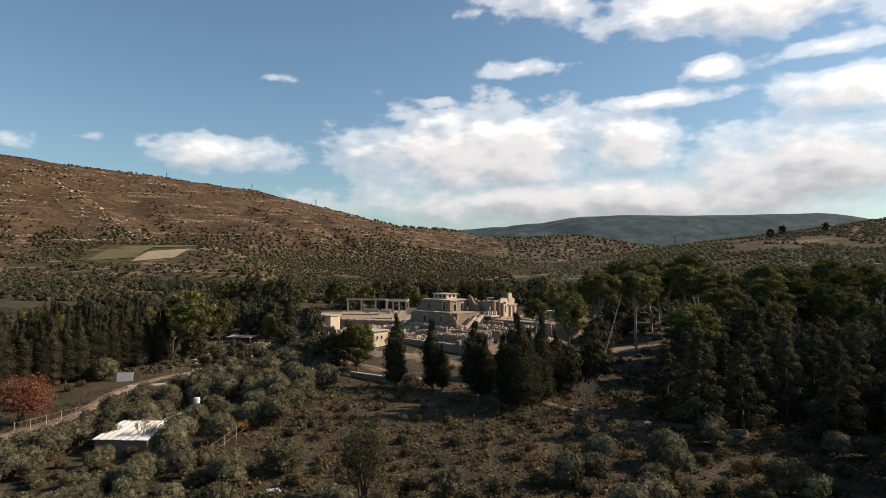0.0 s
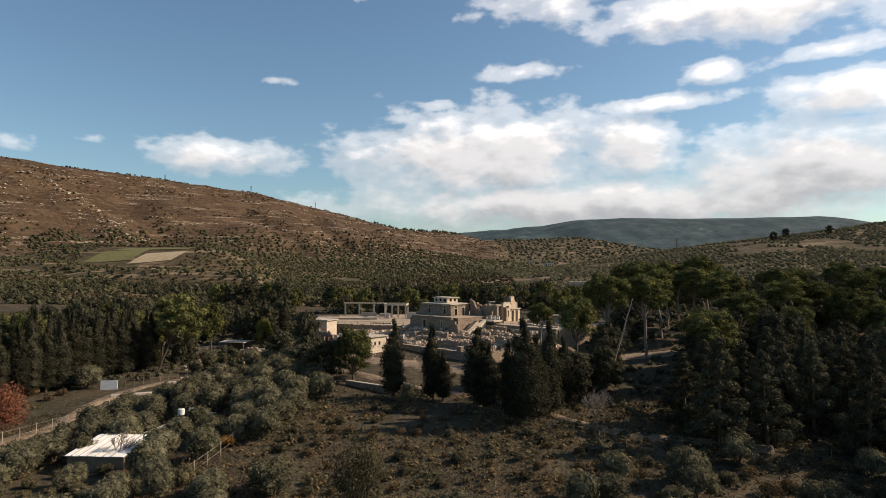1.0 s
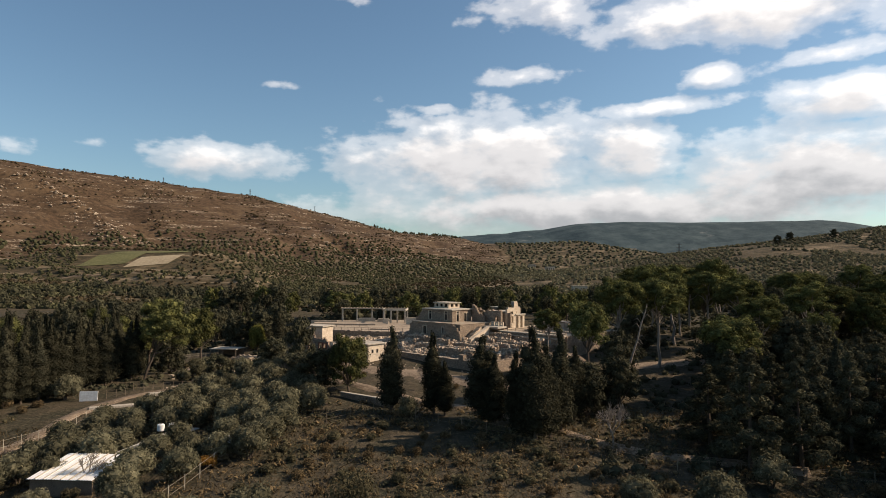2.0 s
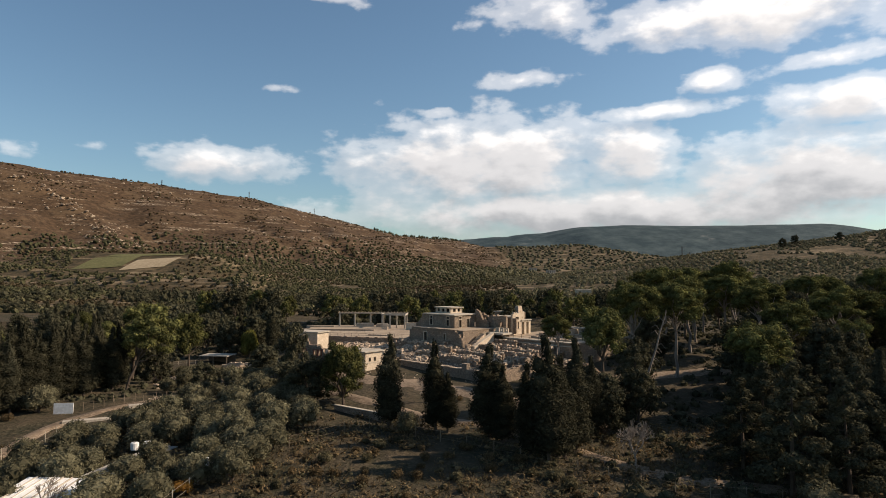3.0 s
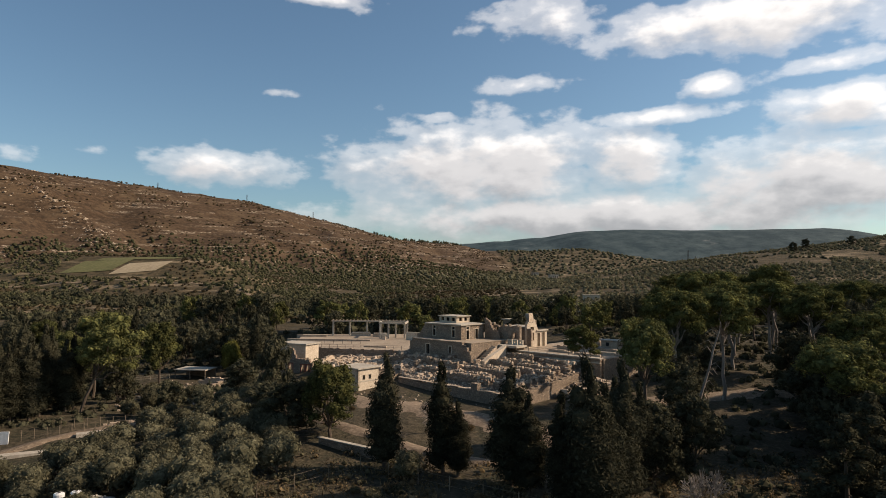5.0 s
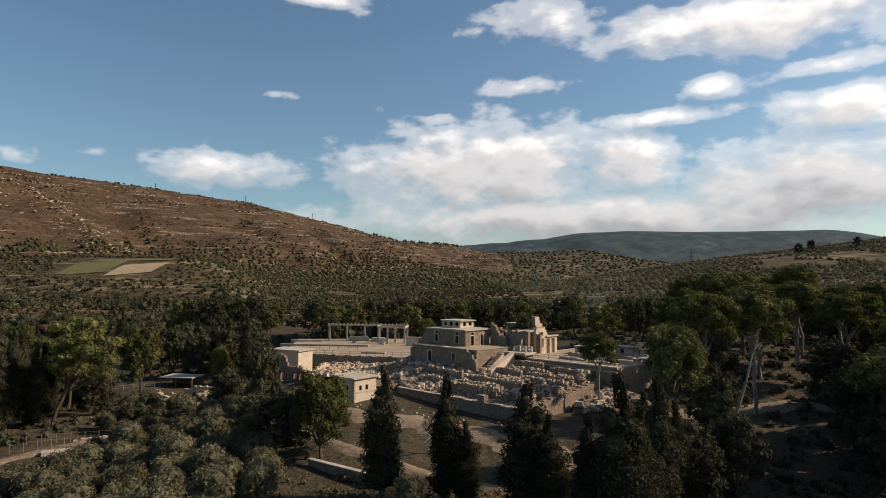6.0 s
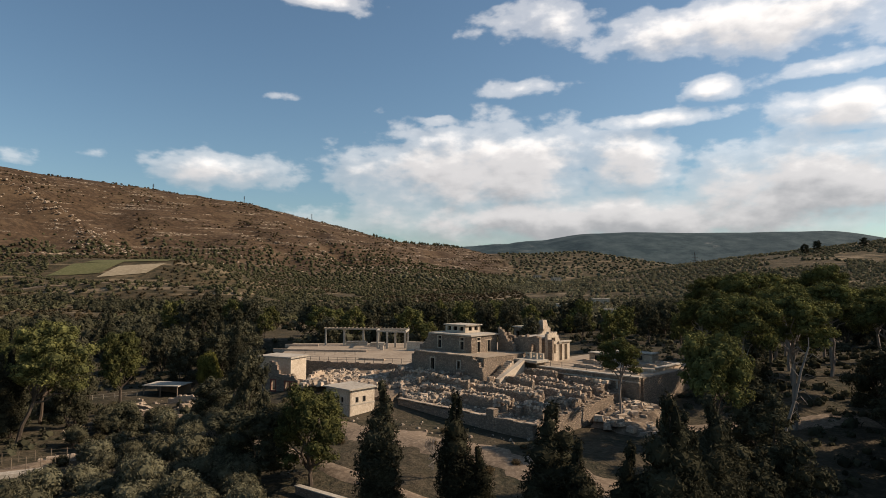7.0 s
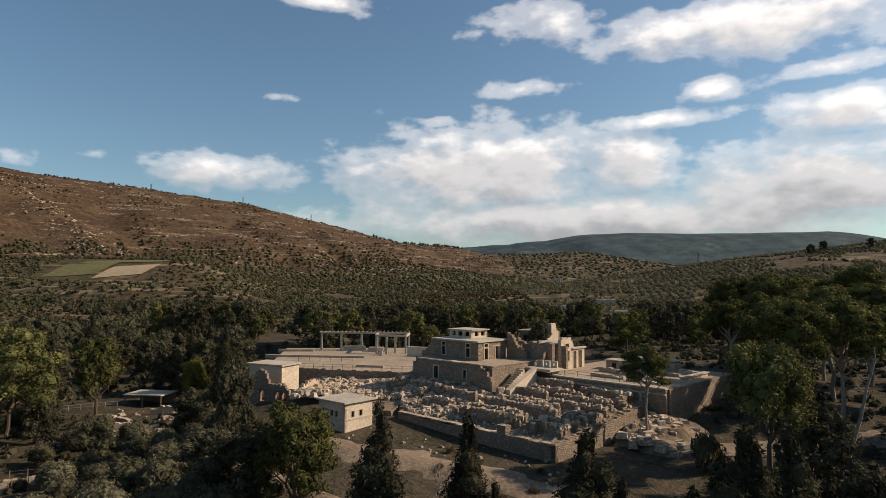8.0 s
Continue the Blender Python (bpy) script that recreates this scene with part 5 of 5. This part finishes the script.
part("roof_slab", box(-0.4, -0.4, 5.6, 5.6, 6.2, 5.82), CONCRETE, h, "flat grey roof slab")

# house with red window frames, half broken
h = thing("red_window_house", pose(-40.5, 186.5, 8.0, 0, 0, -24), "broken house with red window frames and a pale roof", "building")
wins = [(4.6, 5.6, 1.4, 3.3), (7.9, 8.8, 1.3, 3.2), (9.3, 10.2, 1.3, 3.2)]
part("front_wall", wall_shape(11.6, -1, 7.5, 0.6, wins, ragged([(0, 4.2), (2.0, 5.0), (4.2, 7.0), (5.4, 6.6), (6.6, 4.7), (9.6, 4.5), (10.6, 3.4), (11.6, 1.8)], pr, 0.14), 0.4), WALL, h)
for x0, x1, a, c in wins:
    part("window_back", box(x0, 1.6, a - 0.4, x1 + 0.8, 1.7, c + 0.4), STONE, frame_part(x0, x1, a, c, h, "window_frame", REDWOOD, 0.24))
part("side_wall", wall_shape(7, -1, 5.0, 0.6, (), ragged([(0, 2.0), (3, 4.2), (7, 4.8)], pr, 0.2), 0.4), STONE, h, "sunlit broken end wall", pose(11.7, 0.2, 0, 0, 0, 90))
part("rear_block", box(-1.0, 3.5, -1, 6.5, 8.5, 7.1), PLASTER, h, "pale rendered block")
part("roof_slab", box(-1.4, 3.1, 7.1, 6.9, 8.9, 7.4), CONCRETE, h, "flat pale roof")
part("porch_roof", box(-0.6, -3.2, 0.4, 4.4, -0.1, 0.6), CONCRETE, h)
for x in (-0.4, 1.9, 4.0):
    part("porch_wall", box(x, -3.1, -1.5, x + 0.35, -2.8, 0.4), PLASTER, h)

# shelters, walls and piles left of the court
s = thing("canopy", pose(-69.5, 202.5, ground_at(-65, 205), 0, 0, -8), "flat pale canopy roof on thin posts", "shelter")
part("roof", box(0, 0, 2.3, 8.5, 6.0, 2.5), CONCRETE, s, "flat pale roof")
part("back_panel", box(0.4, 5.6, -0.3, 8.1, 5.69, 2.3), TIMBER, s)
for x, y in ((0.3, 0.3), (4.2, 0.3), (8.2, 0.3), (0.3, 5.7), (8.2, 5.7)):
    part("post", box(x - 0.1, y - 0.1, -0.6, x + 0.1, y + 0.1, 2.3), TIMBER, s)
rope_fence([(-80, 197.5), (-69.8, 201)], [ground_at(-80, 197.5), ground_at(-69.8, 201)], 1.8, "pale railing beside the canopy", 1.1, POST, (0.5, 1.0))


# ---- ruin walls of loose stones ----
def stone_mesh(r):
    v, f = box(-0.5, -0.5, -0.5, 0.5, 0.5, 0.5, 0.14)
    v = v + r.normal(size=v.shape) * 0.13
    me = bpy.data.meshes.new("stone")
    me.from_pydata(v.tolist(), [], f)
    me.materials.append(STONE)
    return me


STONES = [stone_mesh(pr) for _ in range(8)]


def block(c, s, r):
    """A rough stone, joined with others."""
    v, f = box(-0.5, -0.5, -0.5, 0.5, 0.5, 0.5, 0.15)
    v = (v + r.normal(size=v.shape) * 0.09) * s
    w = r.uniform(0, 6.283)
    k = np.array([[math.cos(w), -math.sin(w), 0], [math.sin(w), math.cos(w), 0], [0, 0, 1]])
    return v @ k.T + c, f


stones_left = 300
loose = []
rows = []
for i, b in enumerate((3.6, 6.2, 8.6, 11.0, 13.6, 16.2, 18.8, 21.2)):
    a0 = 9.5 if b > 10.5 else 8
    x = a0 + pr.uniform(0, 1.5)
    while x < 27:
        l = pr.uniform(5.0, 13.0)
        rows.append((x, b + pr.normal() * 0.25, min(l, 27.4 - x), 0))
        x += l + pr.uniform(0.6, 1.6)
for i, a in enumerate((8.6, 12.4, 16.0, 19.5, 23.2, 26.6)):
    x = 2.5 + pr.uniform(0, 2)
    while x < 21:
        l = pr.uniform(1.8, 4.2)
        rows.append((a + pr.normal() * 0.3, x, l, 90))
        x += l + pr.uniform(4.0, 8.0)
for a, b, l, t in ((1, 4, 5, 20), (2, 8, 6, 5), (-5, 9.5, 7, -12), (-8, 11.3, 8, 4), (-11, 7.8, 6, 30), (3.5, 11, 4, 85), (-2, 6.5, 4, 75), (-13, 11.2, 5, -35)):
    rows.append((a, b, l, t))
for a, b, l, t in rows:
    if l < 1.2:
        continue
    z = floor_z(a, b)
    hgt = pr.uniform(0.9, 1.7)
    w = thing("ruin_wall", at_pal(a, b, z, t), "low broken wall of pale weathered stones", "ruin wall", "low walls of the ruins")
    part("rubble_core", wall_shape(l, -0.8, hgt, 0.65, (), ragged([(0, hgt * 0.6), (l * 0.3, hgt), (l * 0.6, hgt * 0.75), (l, hgt * 0.6)], pr, 0.16), 0.5), WALL, w)
    n = int(l / 0.62)
    for k in range(n):
        if stones_left > 0 and b < 19:
            o = new("stone", STONES[int(pr.integers(8))])
            o.parent = w
            o.matrix_basis = pose((k + 0.5) * l / n, 0.37 + pr.normal() * 0.1, hgt * 0.85 + pr.normal() * 0.08, pr.normal() * 8, pr.normal() * 8, pr.normal() * 14) @ Matrix.Diagonal((pr.uniform(0.45, 0.85), pr.uniform(0.45, 0.8), pr.uniform(0.3, 0.65), 1))
            stones_left -= 1
        else:
            q = at_pal(a, b, z, t) @ Vector(((k + 0.5) * l / n, 0.37, hgt * 0.85))
            loose.append(block(np.array(q), np.array((0.65, 0.55, 0.45)) * pr.uniform(0.7, 1.3), pr))
for _ in range(1900):
    a, b = (pr.uniform(8, 28), pr.uniform(1, 22.6)) if pr.random() < 0.55 else (pr.uniform(-13, 9), pr.uniform(1.0, 12.6))
    if a < 0 and b < -a * 0.8 + 1:
        continue
    q = at_pal(a, b, floor_z(a, b) + 0.12) @ Vector((0, 0, 0))
    loose.append(block(np.array(q), ((0.15 + 0.45 * pr.random() ** 2) if a > 8 else (0.2 + 0.75 * pr.random() ** 2)) * np.array((1.2, 0.85, 0.6)), pr))
# heaps of rubble towards the court
for _ in range(1000):
    x, y = pr.uniform(-29, -9), pr.uniform(177, 199.5)
    loose.append(block(np.array((x, y, 11.0 + 0.5 * pr.random() + 0.7 * max(0, float(rough(x / 6, y / 6, 2))))), pr.uniform(0.3, 1.2) * np.array((1.2, 0.8, 0.7)), pr))
# outcrop beside the lower terrace
for _ in range(230):
    a, b = pr.uniform(29.6, 38), pr.uniform(12, 23)
    q = at_pal(a, b, 10.3 - 0.06 * (a - 28) + 0.14 * (b - 12) + 0.6 * float(rough(a / 3.2, b / 3.2, 3)) - 0.25 * max(0, a - 33)).translation
    loose.append(block(np.array(q), (0.2 + 1.4 * pr.random() ** 3) * np.array((1.3, 0.8, 0.6)), pr))
for _ in range(70):
    x = pr.uniform(-24, 14)
    y = 151 - 0.62 * x + pr.normal() * 4
    loose.append(block(np.array((x, y, ground_at(x, y) + 0.1)), (0.12 + 0.35 * pr.random() ** 2) * np.array((1.2, 0.9, 0.6)), pr))
stuff("rubble", join(*loose), STONE, "loose pale stones strewn over the ruins", "rubble")
bank = part("rubble_bank", (np.array([(-25, 177, 7), (-12, 170, 7), (-6, 186, 7), (-10, 197, 7), (-30, 202, 7), (-25, 177, 10.0), (-12, 170, 10.6), (-6, 186, 12.9), (-10, 197, 12.6), (-30, 202, 11.4)]),
                            [(0, 1, 6, 5), (1, 2, 7, 6), (2, 3, 8, 7), (3, 4, 9, 8), (4, 0, 5, 9), (5, 6, 7, 8, 9)]), DIRT)
tagged(bank, "bank of earth and rubble below the court", "ground", kind="structure")
aa, bb = np.meshgrid(np.linspace(29.4, 44, 30), np.linspace(7.5, 23.3, 20))
rim = np.minimum(step(aa, 44, 34), step(bb, 7.5, 15))
zz = 6.6 + rim * (10.3 - 0.06 * (aa - 28) + 0.14 * (bb - 12) + 0.6 * rough(aa / 3.2, bb / 3.2, 3) - 6.6)
bank = part("ruin_ledge", (np.stack([aa, bb, zz], -1).reshape(-1, 3), [(r * 30 + c, r * 30 + c + 1, r * 30 + c + 31, r * 30 + c + 30) for r in range(19) for c in range(29)]), DIRT, m=PAL)
tagged(bank, "earth ledge beside the terrace wall", "ground", kind="structure")

# ---- tracks, sheds and fences ----
def ribbon(name, pts, width, mat, label, category="path", lift=0.26, r=np.random.default_rng(3)):
    pts = np.array(pts, float)
    dense = []
    for p, q in zip(pts, pts[1:]):
        n = max(2, int(np.linalg.norm(q - p) / 2.0))
        dense += [p + (q - p) * i / n for i in range(n)]
    dense.append(pts[-1])
    dense = np.array(dense)
    for _ in range(4):
        dense[1:-1] = (dense[:-2] + dense[1:-1] * 2 + dense[2:]) / 4
    d = np.gradient(dense, axis=0)
    nrm = np.stack([-d[:, 1], d[:, 0]], -1) / np.linalg.norm(d, axis=1)[:, None]
    rows = []
    for k in np.linspace(-0.5, 0.5, 5):
        e = dense + nrm * width * (k + 0.16 * r.normal(size=(len(dense), 1)) * (abs(k) > 0.4))
        rows.append(np.stack([e[:, 0], e[:, 1], height(e[:, 0], e[:, 1]) + lift - 0.5 * (abs(k) > 0.4)], -1))
    v = np.stack(rows, 1).reshape(-1, 3)
    f = [(i * 5 + j, i * 5 + j + 1, i * 5 + j + 6, i * 5 + j + 5) for i in range(len(dense) - 1) for j in range(4)]
    return tagged(part(name, (v, f), mat, smooth=True), label, category, kind="structure")


ribbon("track", [(-84, 80), (-74, 94), (-66, 114), (-67, 136), (-60, 150), (-50, 168)], 4.0, DIRT, "pale dirt track along the valley floor", "track")
ribbon("road", [(-30, 150), (-19, 140), (-6, 130), (8, 121), (24, 104), (46, 96)], 3.2, DIRT, "pale road between the cypresses", "road")
ribbon("path", [(-26, 160), (-14, 153), (-2, 146), (8, 138), (20, 128)], 8.0, DIRT, "bare trodden earth before the retaining wall", "path")
ribbon("clearing", [(30, 152), (42, 155), (58, 154)], 7.0, DIRT, "sunlit bare ground in the wood", "ground")
ribbon("hill_track", [(-330, 470), (-250, 492), (-190, 486), (-150, 478), (-125, 455)], 4.0, DIRT, "pale hillside track along the spur", "track", 0.3)
ribbon("hill_track", [(-640, 640), (-520, 645), (-430, 640), (-360, 600)], 4.0, DIRT, "pale hillside track below the rocks", "track", 0.4)

FIELD_GREEN = material("green_crop", (0.125, 0.120, 0.045), (0.09, 0.088, 0.035), (0.175, 0.16, 0.07), 0.2)
FIELD_PALE = material("ploughed_field", (0.34, 0.27, 0.17), (0.27, 0.21, 0.13), (0.42, 0.34, 0.23), 0.2)
for name, x0, x1, y0, y1, mat, label in (("crop_field", -324, -284, 576, 606, FIELD_GREEN, "small green crop field on the slope"), ("ploughed_field", -282, -246, 575, 600, FIELD_PALE, "small pale ploughed field on the slope"), ("crop_field", -312, -244, 609, 618, FIELD_GREEN, "narrow green crop field on the slope")):
    i, j = np.meshgrid(np.linspace(0, 1, 12), np.linspace(0, 1, 8))
    x, y = x0 + (x1 - x0) * i + 5 * j, y0 + (y1 - y0) * j + 8 * (i - 0.5)
    v = np.stack([x, y, height(x, y) + 0.5], -1).reshape(-1, 3)
    f = [(r * 12 + c, r * 12 + c + 1, r * 12 + c + 13, r * 12 + c + 12) for r in range(7) for c in range(11)]
    tagged(part(name, (v, f), mat, smooth=True), label, "field", kind="structure")


def sheet_roof(x, y, w, d, h, turn, label, slope=0.5, roof=None):
    """A shed with a ribbed sheet roof."""
    g = ground_at(x, y)
    s = thing("shed", pose(x, y, g, 0, 0, turn), label, "shed")
    for q in (box(0.2, 0.2, -0.6, w - 0.2, 0.35, h), box(0.2, d - 0.35, -0.6, w - 0.2, d - 0.2, h), box(0.2, 0.36, -0.6, 0.35, d - 0.36, h), box(w - 0.35, 0.36, -0.6, w - 0.2, d - 0.36, h)):
        part("wall", q, TIMBER, s, "dark timber wall")
    pw = w / 4
    for k in range(4):
        vs, fs = [], []
        n = 12
        for i in range(n + 1):
            xx, zz = k * pw + 0.02 + (pw - 0.04) * i / n, 0.05 * (i % 2) + (0.03 if k % 2 else 0)
            vs += [(xx, -0.2, h + 0.05 + zz), (xx, d + 0.2, h + slope + 0.05 + zz), (xx, -0.2, h + zz), (xx, d + 0.2, h + slope + zz)]
        for i in range(n):
            a, b = i * 4, i * 4 + 4
            fs += [(a, b, b + 1, a + 1), (a + 2, a + 3, b + 3, b + 2), (a, a + 2, b + 2, b), (a + 1, b + 1, b + 3, a + 3)]
        part("roof_sheet", (np.array(vs), fs), roof or WHITE, s)
    for k in range(1, int(w / 1.1)):
        xx = k * 1.1
        part("roof_rib", (np.array([(xx, -0.22, h + 0.06), (xx + 0.1, -0.22, h + 0.06), (xx + 0.1, d + 0.22, h + slope + 0.06), (xx, d + 0.22, h + slope + 0.06), (xx, -0.22, h + 0.2), (xx + 0.1, -0.22, h + 0.2), (xx + 0.1, d + 0.22, h + slope + 0.2), (xx, d + 0.22, h + slope + 0.2)]), BOX_F), CONCRETE, s)
    return s


sheet_roof(-51.4, 93.4, 8.4, 7.6, 2.3, -4, "low barn under a white ribbed metal roof", 0.9)
sheet_roof(-44.6, 101.5, 3.6, 13.0, 2.4, -14, "long low shed with a dull grey roof", 0.3, GREY_SHEET)
sheet_roof(-31.5, 99.5, 2.8, 2.4, 2.4, 20, "small white shed beside the fence", 0.2)
for x, y in ((-43.3, 114.0), (-41.8, 114.6)):
    g = ground_at(-44.6, 101.5) + 2.7
    t = thing("water_tank", pose(x, y - 2, g), "white water tank on the shed roof", "tank", "tanks on the shed")
    part("drum", tube([(0, 0, 0), (0, 0, 0.12), (0, 0, 0.9), (0, 0, 1.0)], [0.5, 0.55, 0.55, 0.45], 14), WHITE, t)
    part("rim", tube([(0, 0, 0.99), (0, 0, 1.06)], [0.2, 0.19], 10), IRON, part("lid", tube([(0, 0, 1.0), (0, 0, 1.05)], [0.3, 0.26], 10), WHITE, t))
w = part("white_board", box(0, 0, -0.4, 3.4, 0.15, 2.0), WHITE, m=pose(-72.4, 141, ground_at(-71, 141), -8, 0, 8))
tagged(w, "white panel leaning beside the track", "panel")
for x, y, l, t in ((-66, 133, 7.5, 25), (-60, 144, 5, 30)):
    w = part("concrete_slab", box(0, 0, -0.3, l, 1.7, 0.5, 0.05), CONCRETE, m=pose(x, y, ground_at(x + 2, y + 1), 0, 0, t))
    tagged(w, "pale concrete slab beside the track", "slab", "slabs beside the track")


def line_fence(pts, gap, h, label, mat):
    z = [ground_at(*p) for p in pts]
    return rope_fence(pts, z, gap, label, h, mat, (0.35, 0.9), 0.014)


line_fence([(-68, 143), (-61, 148), (-53, 151), (-46, 154)], 1.5, 1.7, "wooden post fence beside the track", TIMBER)
line_fence([(-66, 150), (-56, 156), (-46, 160)], 1.8, 1.5, "wooden post fence before the wood", TIMBER)
for x, y, l, t in ((-60, 152, 6, 24), (-55, 156, 7, 20), (-49, 157.5, 5, 15), (-46, 164, 6, 10)):
    w = part("low_wall", wall_shape(l, -0.5, 1.0, 0.7, (), ragged([(0, 0.6), (l, 0.9)], pr, 0.15), 0.5), STONE, m=pose(x, y, ground_at(x + 2, y), 0, 0, t))
    tagged(w, "low sunlit stone wall before the wood", "wall", "low walls before the wood")
pile = []
for _ in range(220):
    x = pr.uniform(-68, -46)
    y = 178 - 0.5 * (x + 60) + pr.normal() * 8
    pile.append(block(np.array((x, y, ground_at(x, y) + 0.1)), (0.25 + 0.9 * pr.random() ** 2) * np.array((1.3, 0.9, 0.6)), pr))
stuff("rubble", join(*pile), STONE, "pale stones strewn on the bank below the canopy", "rubble")
for x, y, l, t, h in ((-68, 188, 9, -20, 1.4), (-63, 181, 7, 15, 1.2), (-57, 174, 8, -35, 1.3), (-60, 194, 8, 5, 1.6), (-53, 184, 6, 60, 1.1)):
    w = part("low_wall", wall_shape(l, -0.8, h, 0.8, (), ragged([(0, h * 0.6), (l * 0.4, h), (l, h * 0.7)], pr, 0.15), 0.5), STONE, m=pose(x, y, ground_at(x + 2, y), 0, 0, t))
    tagged(w, "low broken stone wall on the bank below the canopy", "wall", "low walls below the canopy")
line_fence([(-33, 82), (-31.5, 92), (-29.5, 101), (-26, 112)], 3.0, 1.9, "thin wire fence on wooden posts", POST)
line_fence([(-70, 104), (-63, 118), (-62, 128)], 2.4, 1.8, "wire fence on pale posts beside the track", POST)
line_fence([(-22, 112), (-12, 121), (6, 110), (26, 98), (60, 92)], 3.6, 1.7, "wire fence on thin posts along the road", TIMBER)
w = thing("roadside_wall", pose(0, 0, 0), "low grey wall beside the road", "wall")
g = ground_at(-12, 126)
part("wall_face", slab((-19, 131.5), (-9.5, 124.5), 0.5, g - 1.5, g + 1.2), WALL, w)
part("coping", slab((-19.1, 131.6), (-9.4, 124.4), 0.7, g + 1.2, g + 1.32), CONCRETE, w)
for x, y, s in ((-19.5, 73.5, 0.9), (-18.5, 66.5, 0.8)):
    g = ground_at(x, y)
    b = thing("beehive_box", pose(x, y, g, 0, 0, 25), "small white box lying in the scrub", "box", "white boxes in the scrub")
    part("body", box(-s / 2, -s / 2, -0.1, s / 2, s / 2, 1.4, 0.02), CONCRETE, b)
    part("lid", box(-s / 2 - 0.3, -s / 2 - 0.3, 1.4, s / 2 + 0.3, s / 2 + 0.3, 1.5), WHITE, b, "white lid")


def village_house(x, y, w, d, h, turn, label):
    g = ground_at(x, y)
    t = thing("house", pose(x, y, g, 0, 0, turn), label, "house", "houses in the valley")
    n = max(2, int(w / 3.5))
    hs = [(w * (i + 0.3) / n, w * (i + 0.6) / n, 1.0, h * 0.7) for i in range(n)]
    part("wall", join(wall_shape(w, -2, h, 0.4, hs), box(0, d - 0.4, -2, w, d, h), box(0, 0.41, -2, 0.4, d - 0.41, h), box(w - 0.4, 0.41, -2, w, d - 0.41, h)), PLASTER, t)
    for x0, x1, a, b in hs:
        part("window", box(x0, 0.2, a, x1, 0.25, b), RECESS_SHADE, t)
    part("roof", box(-0.4, -0.4, h, w + 0.4, d + 0.4, h + 0.3), CONCRETE, t)


for x, y, w, d, h, t in ((190, 1180, 16, 10, 7, 10), (165, 1240, 14, 9, 6, -5), (118, 390, 8, 6, 3.4, 8), (75, 370, 9, 6, 3.0, -10), (62, 420, 10, 6, 3.2, 4), (90, 455, 10, 6, 3.6, 0), (560, 770, 16, 9, 5, 5), (230, 1900, 30, 14, 8, 0), (480, 1650, 22, 12, 6, 15), (55, 330, 8, 5, 2.8, -5)):
    village_house(x, y, w, d, h, t, "small pale flat-roofed house among the groves")


def mast(x, y, h):
    g = ground_at(x, y)
    m = thing("pylon", pose(x, y, g), "thin steel lattice pylon on the hill", "pylon", "pylons")
    for sx, sy in ((-1, -1), (1, -1), (1, 1), (-1, 1)):
        part("leg", tube([(sx * h * 0.07, sy * h * 0.07, -1), (sx * 0.25, sy * 0.25, h)], [0.16, 0.12], 4), IRON, m)
    for k in (0.62, 0.76, 0.9):
        part("crossarm", box(-h * 0.14, -0.12, h * k, h * 0.14, 0.12, h * k + 0.3), IRON, m)
    for i in range(6):
        k0, k1 = i / 6, (i + 1) / 6
        a, b = h * 0.07 * (1 - k0) + 0.25 * k0, h * 0.07 * (1 - k1) + 0.25 * k1
        part("brace", tube([(-a, -a, h * k0), (b, -b, h * k1)], [0.09, 0.09], 4), IRON, m)


for x, y, h in ((-478, 1090, 12), (-362, 1195, 12), (-262, 1300, 11), (330, 900, 30), (372, 980, 30)):
    mast(x, y, h)
for x, y in ((372, 718), (392, 730), (445, 735)):
    plant("darkpine", x, y, 1.0, 0.85, label="large dark tree on the crest of the hill")
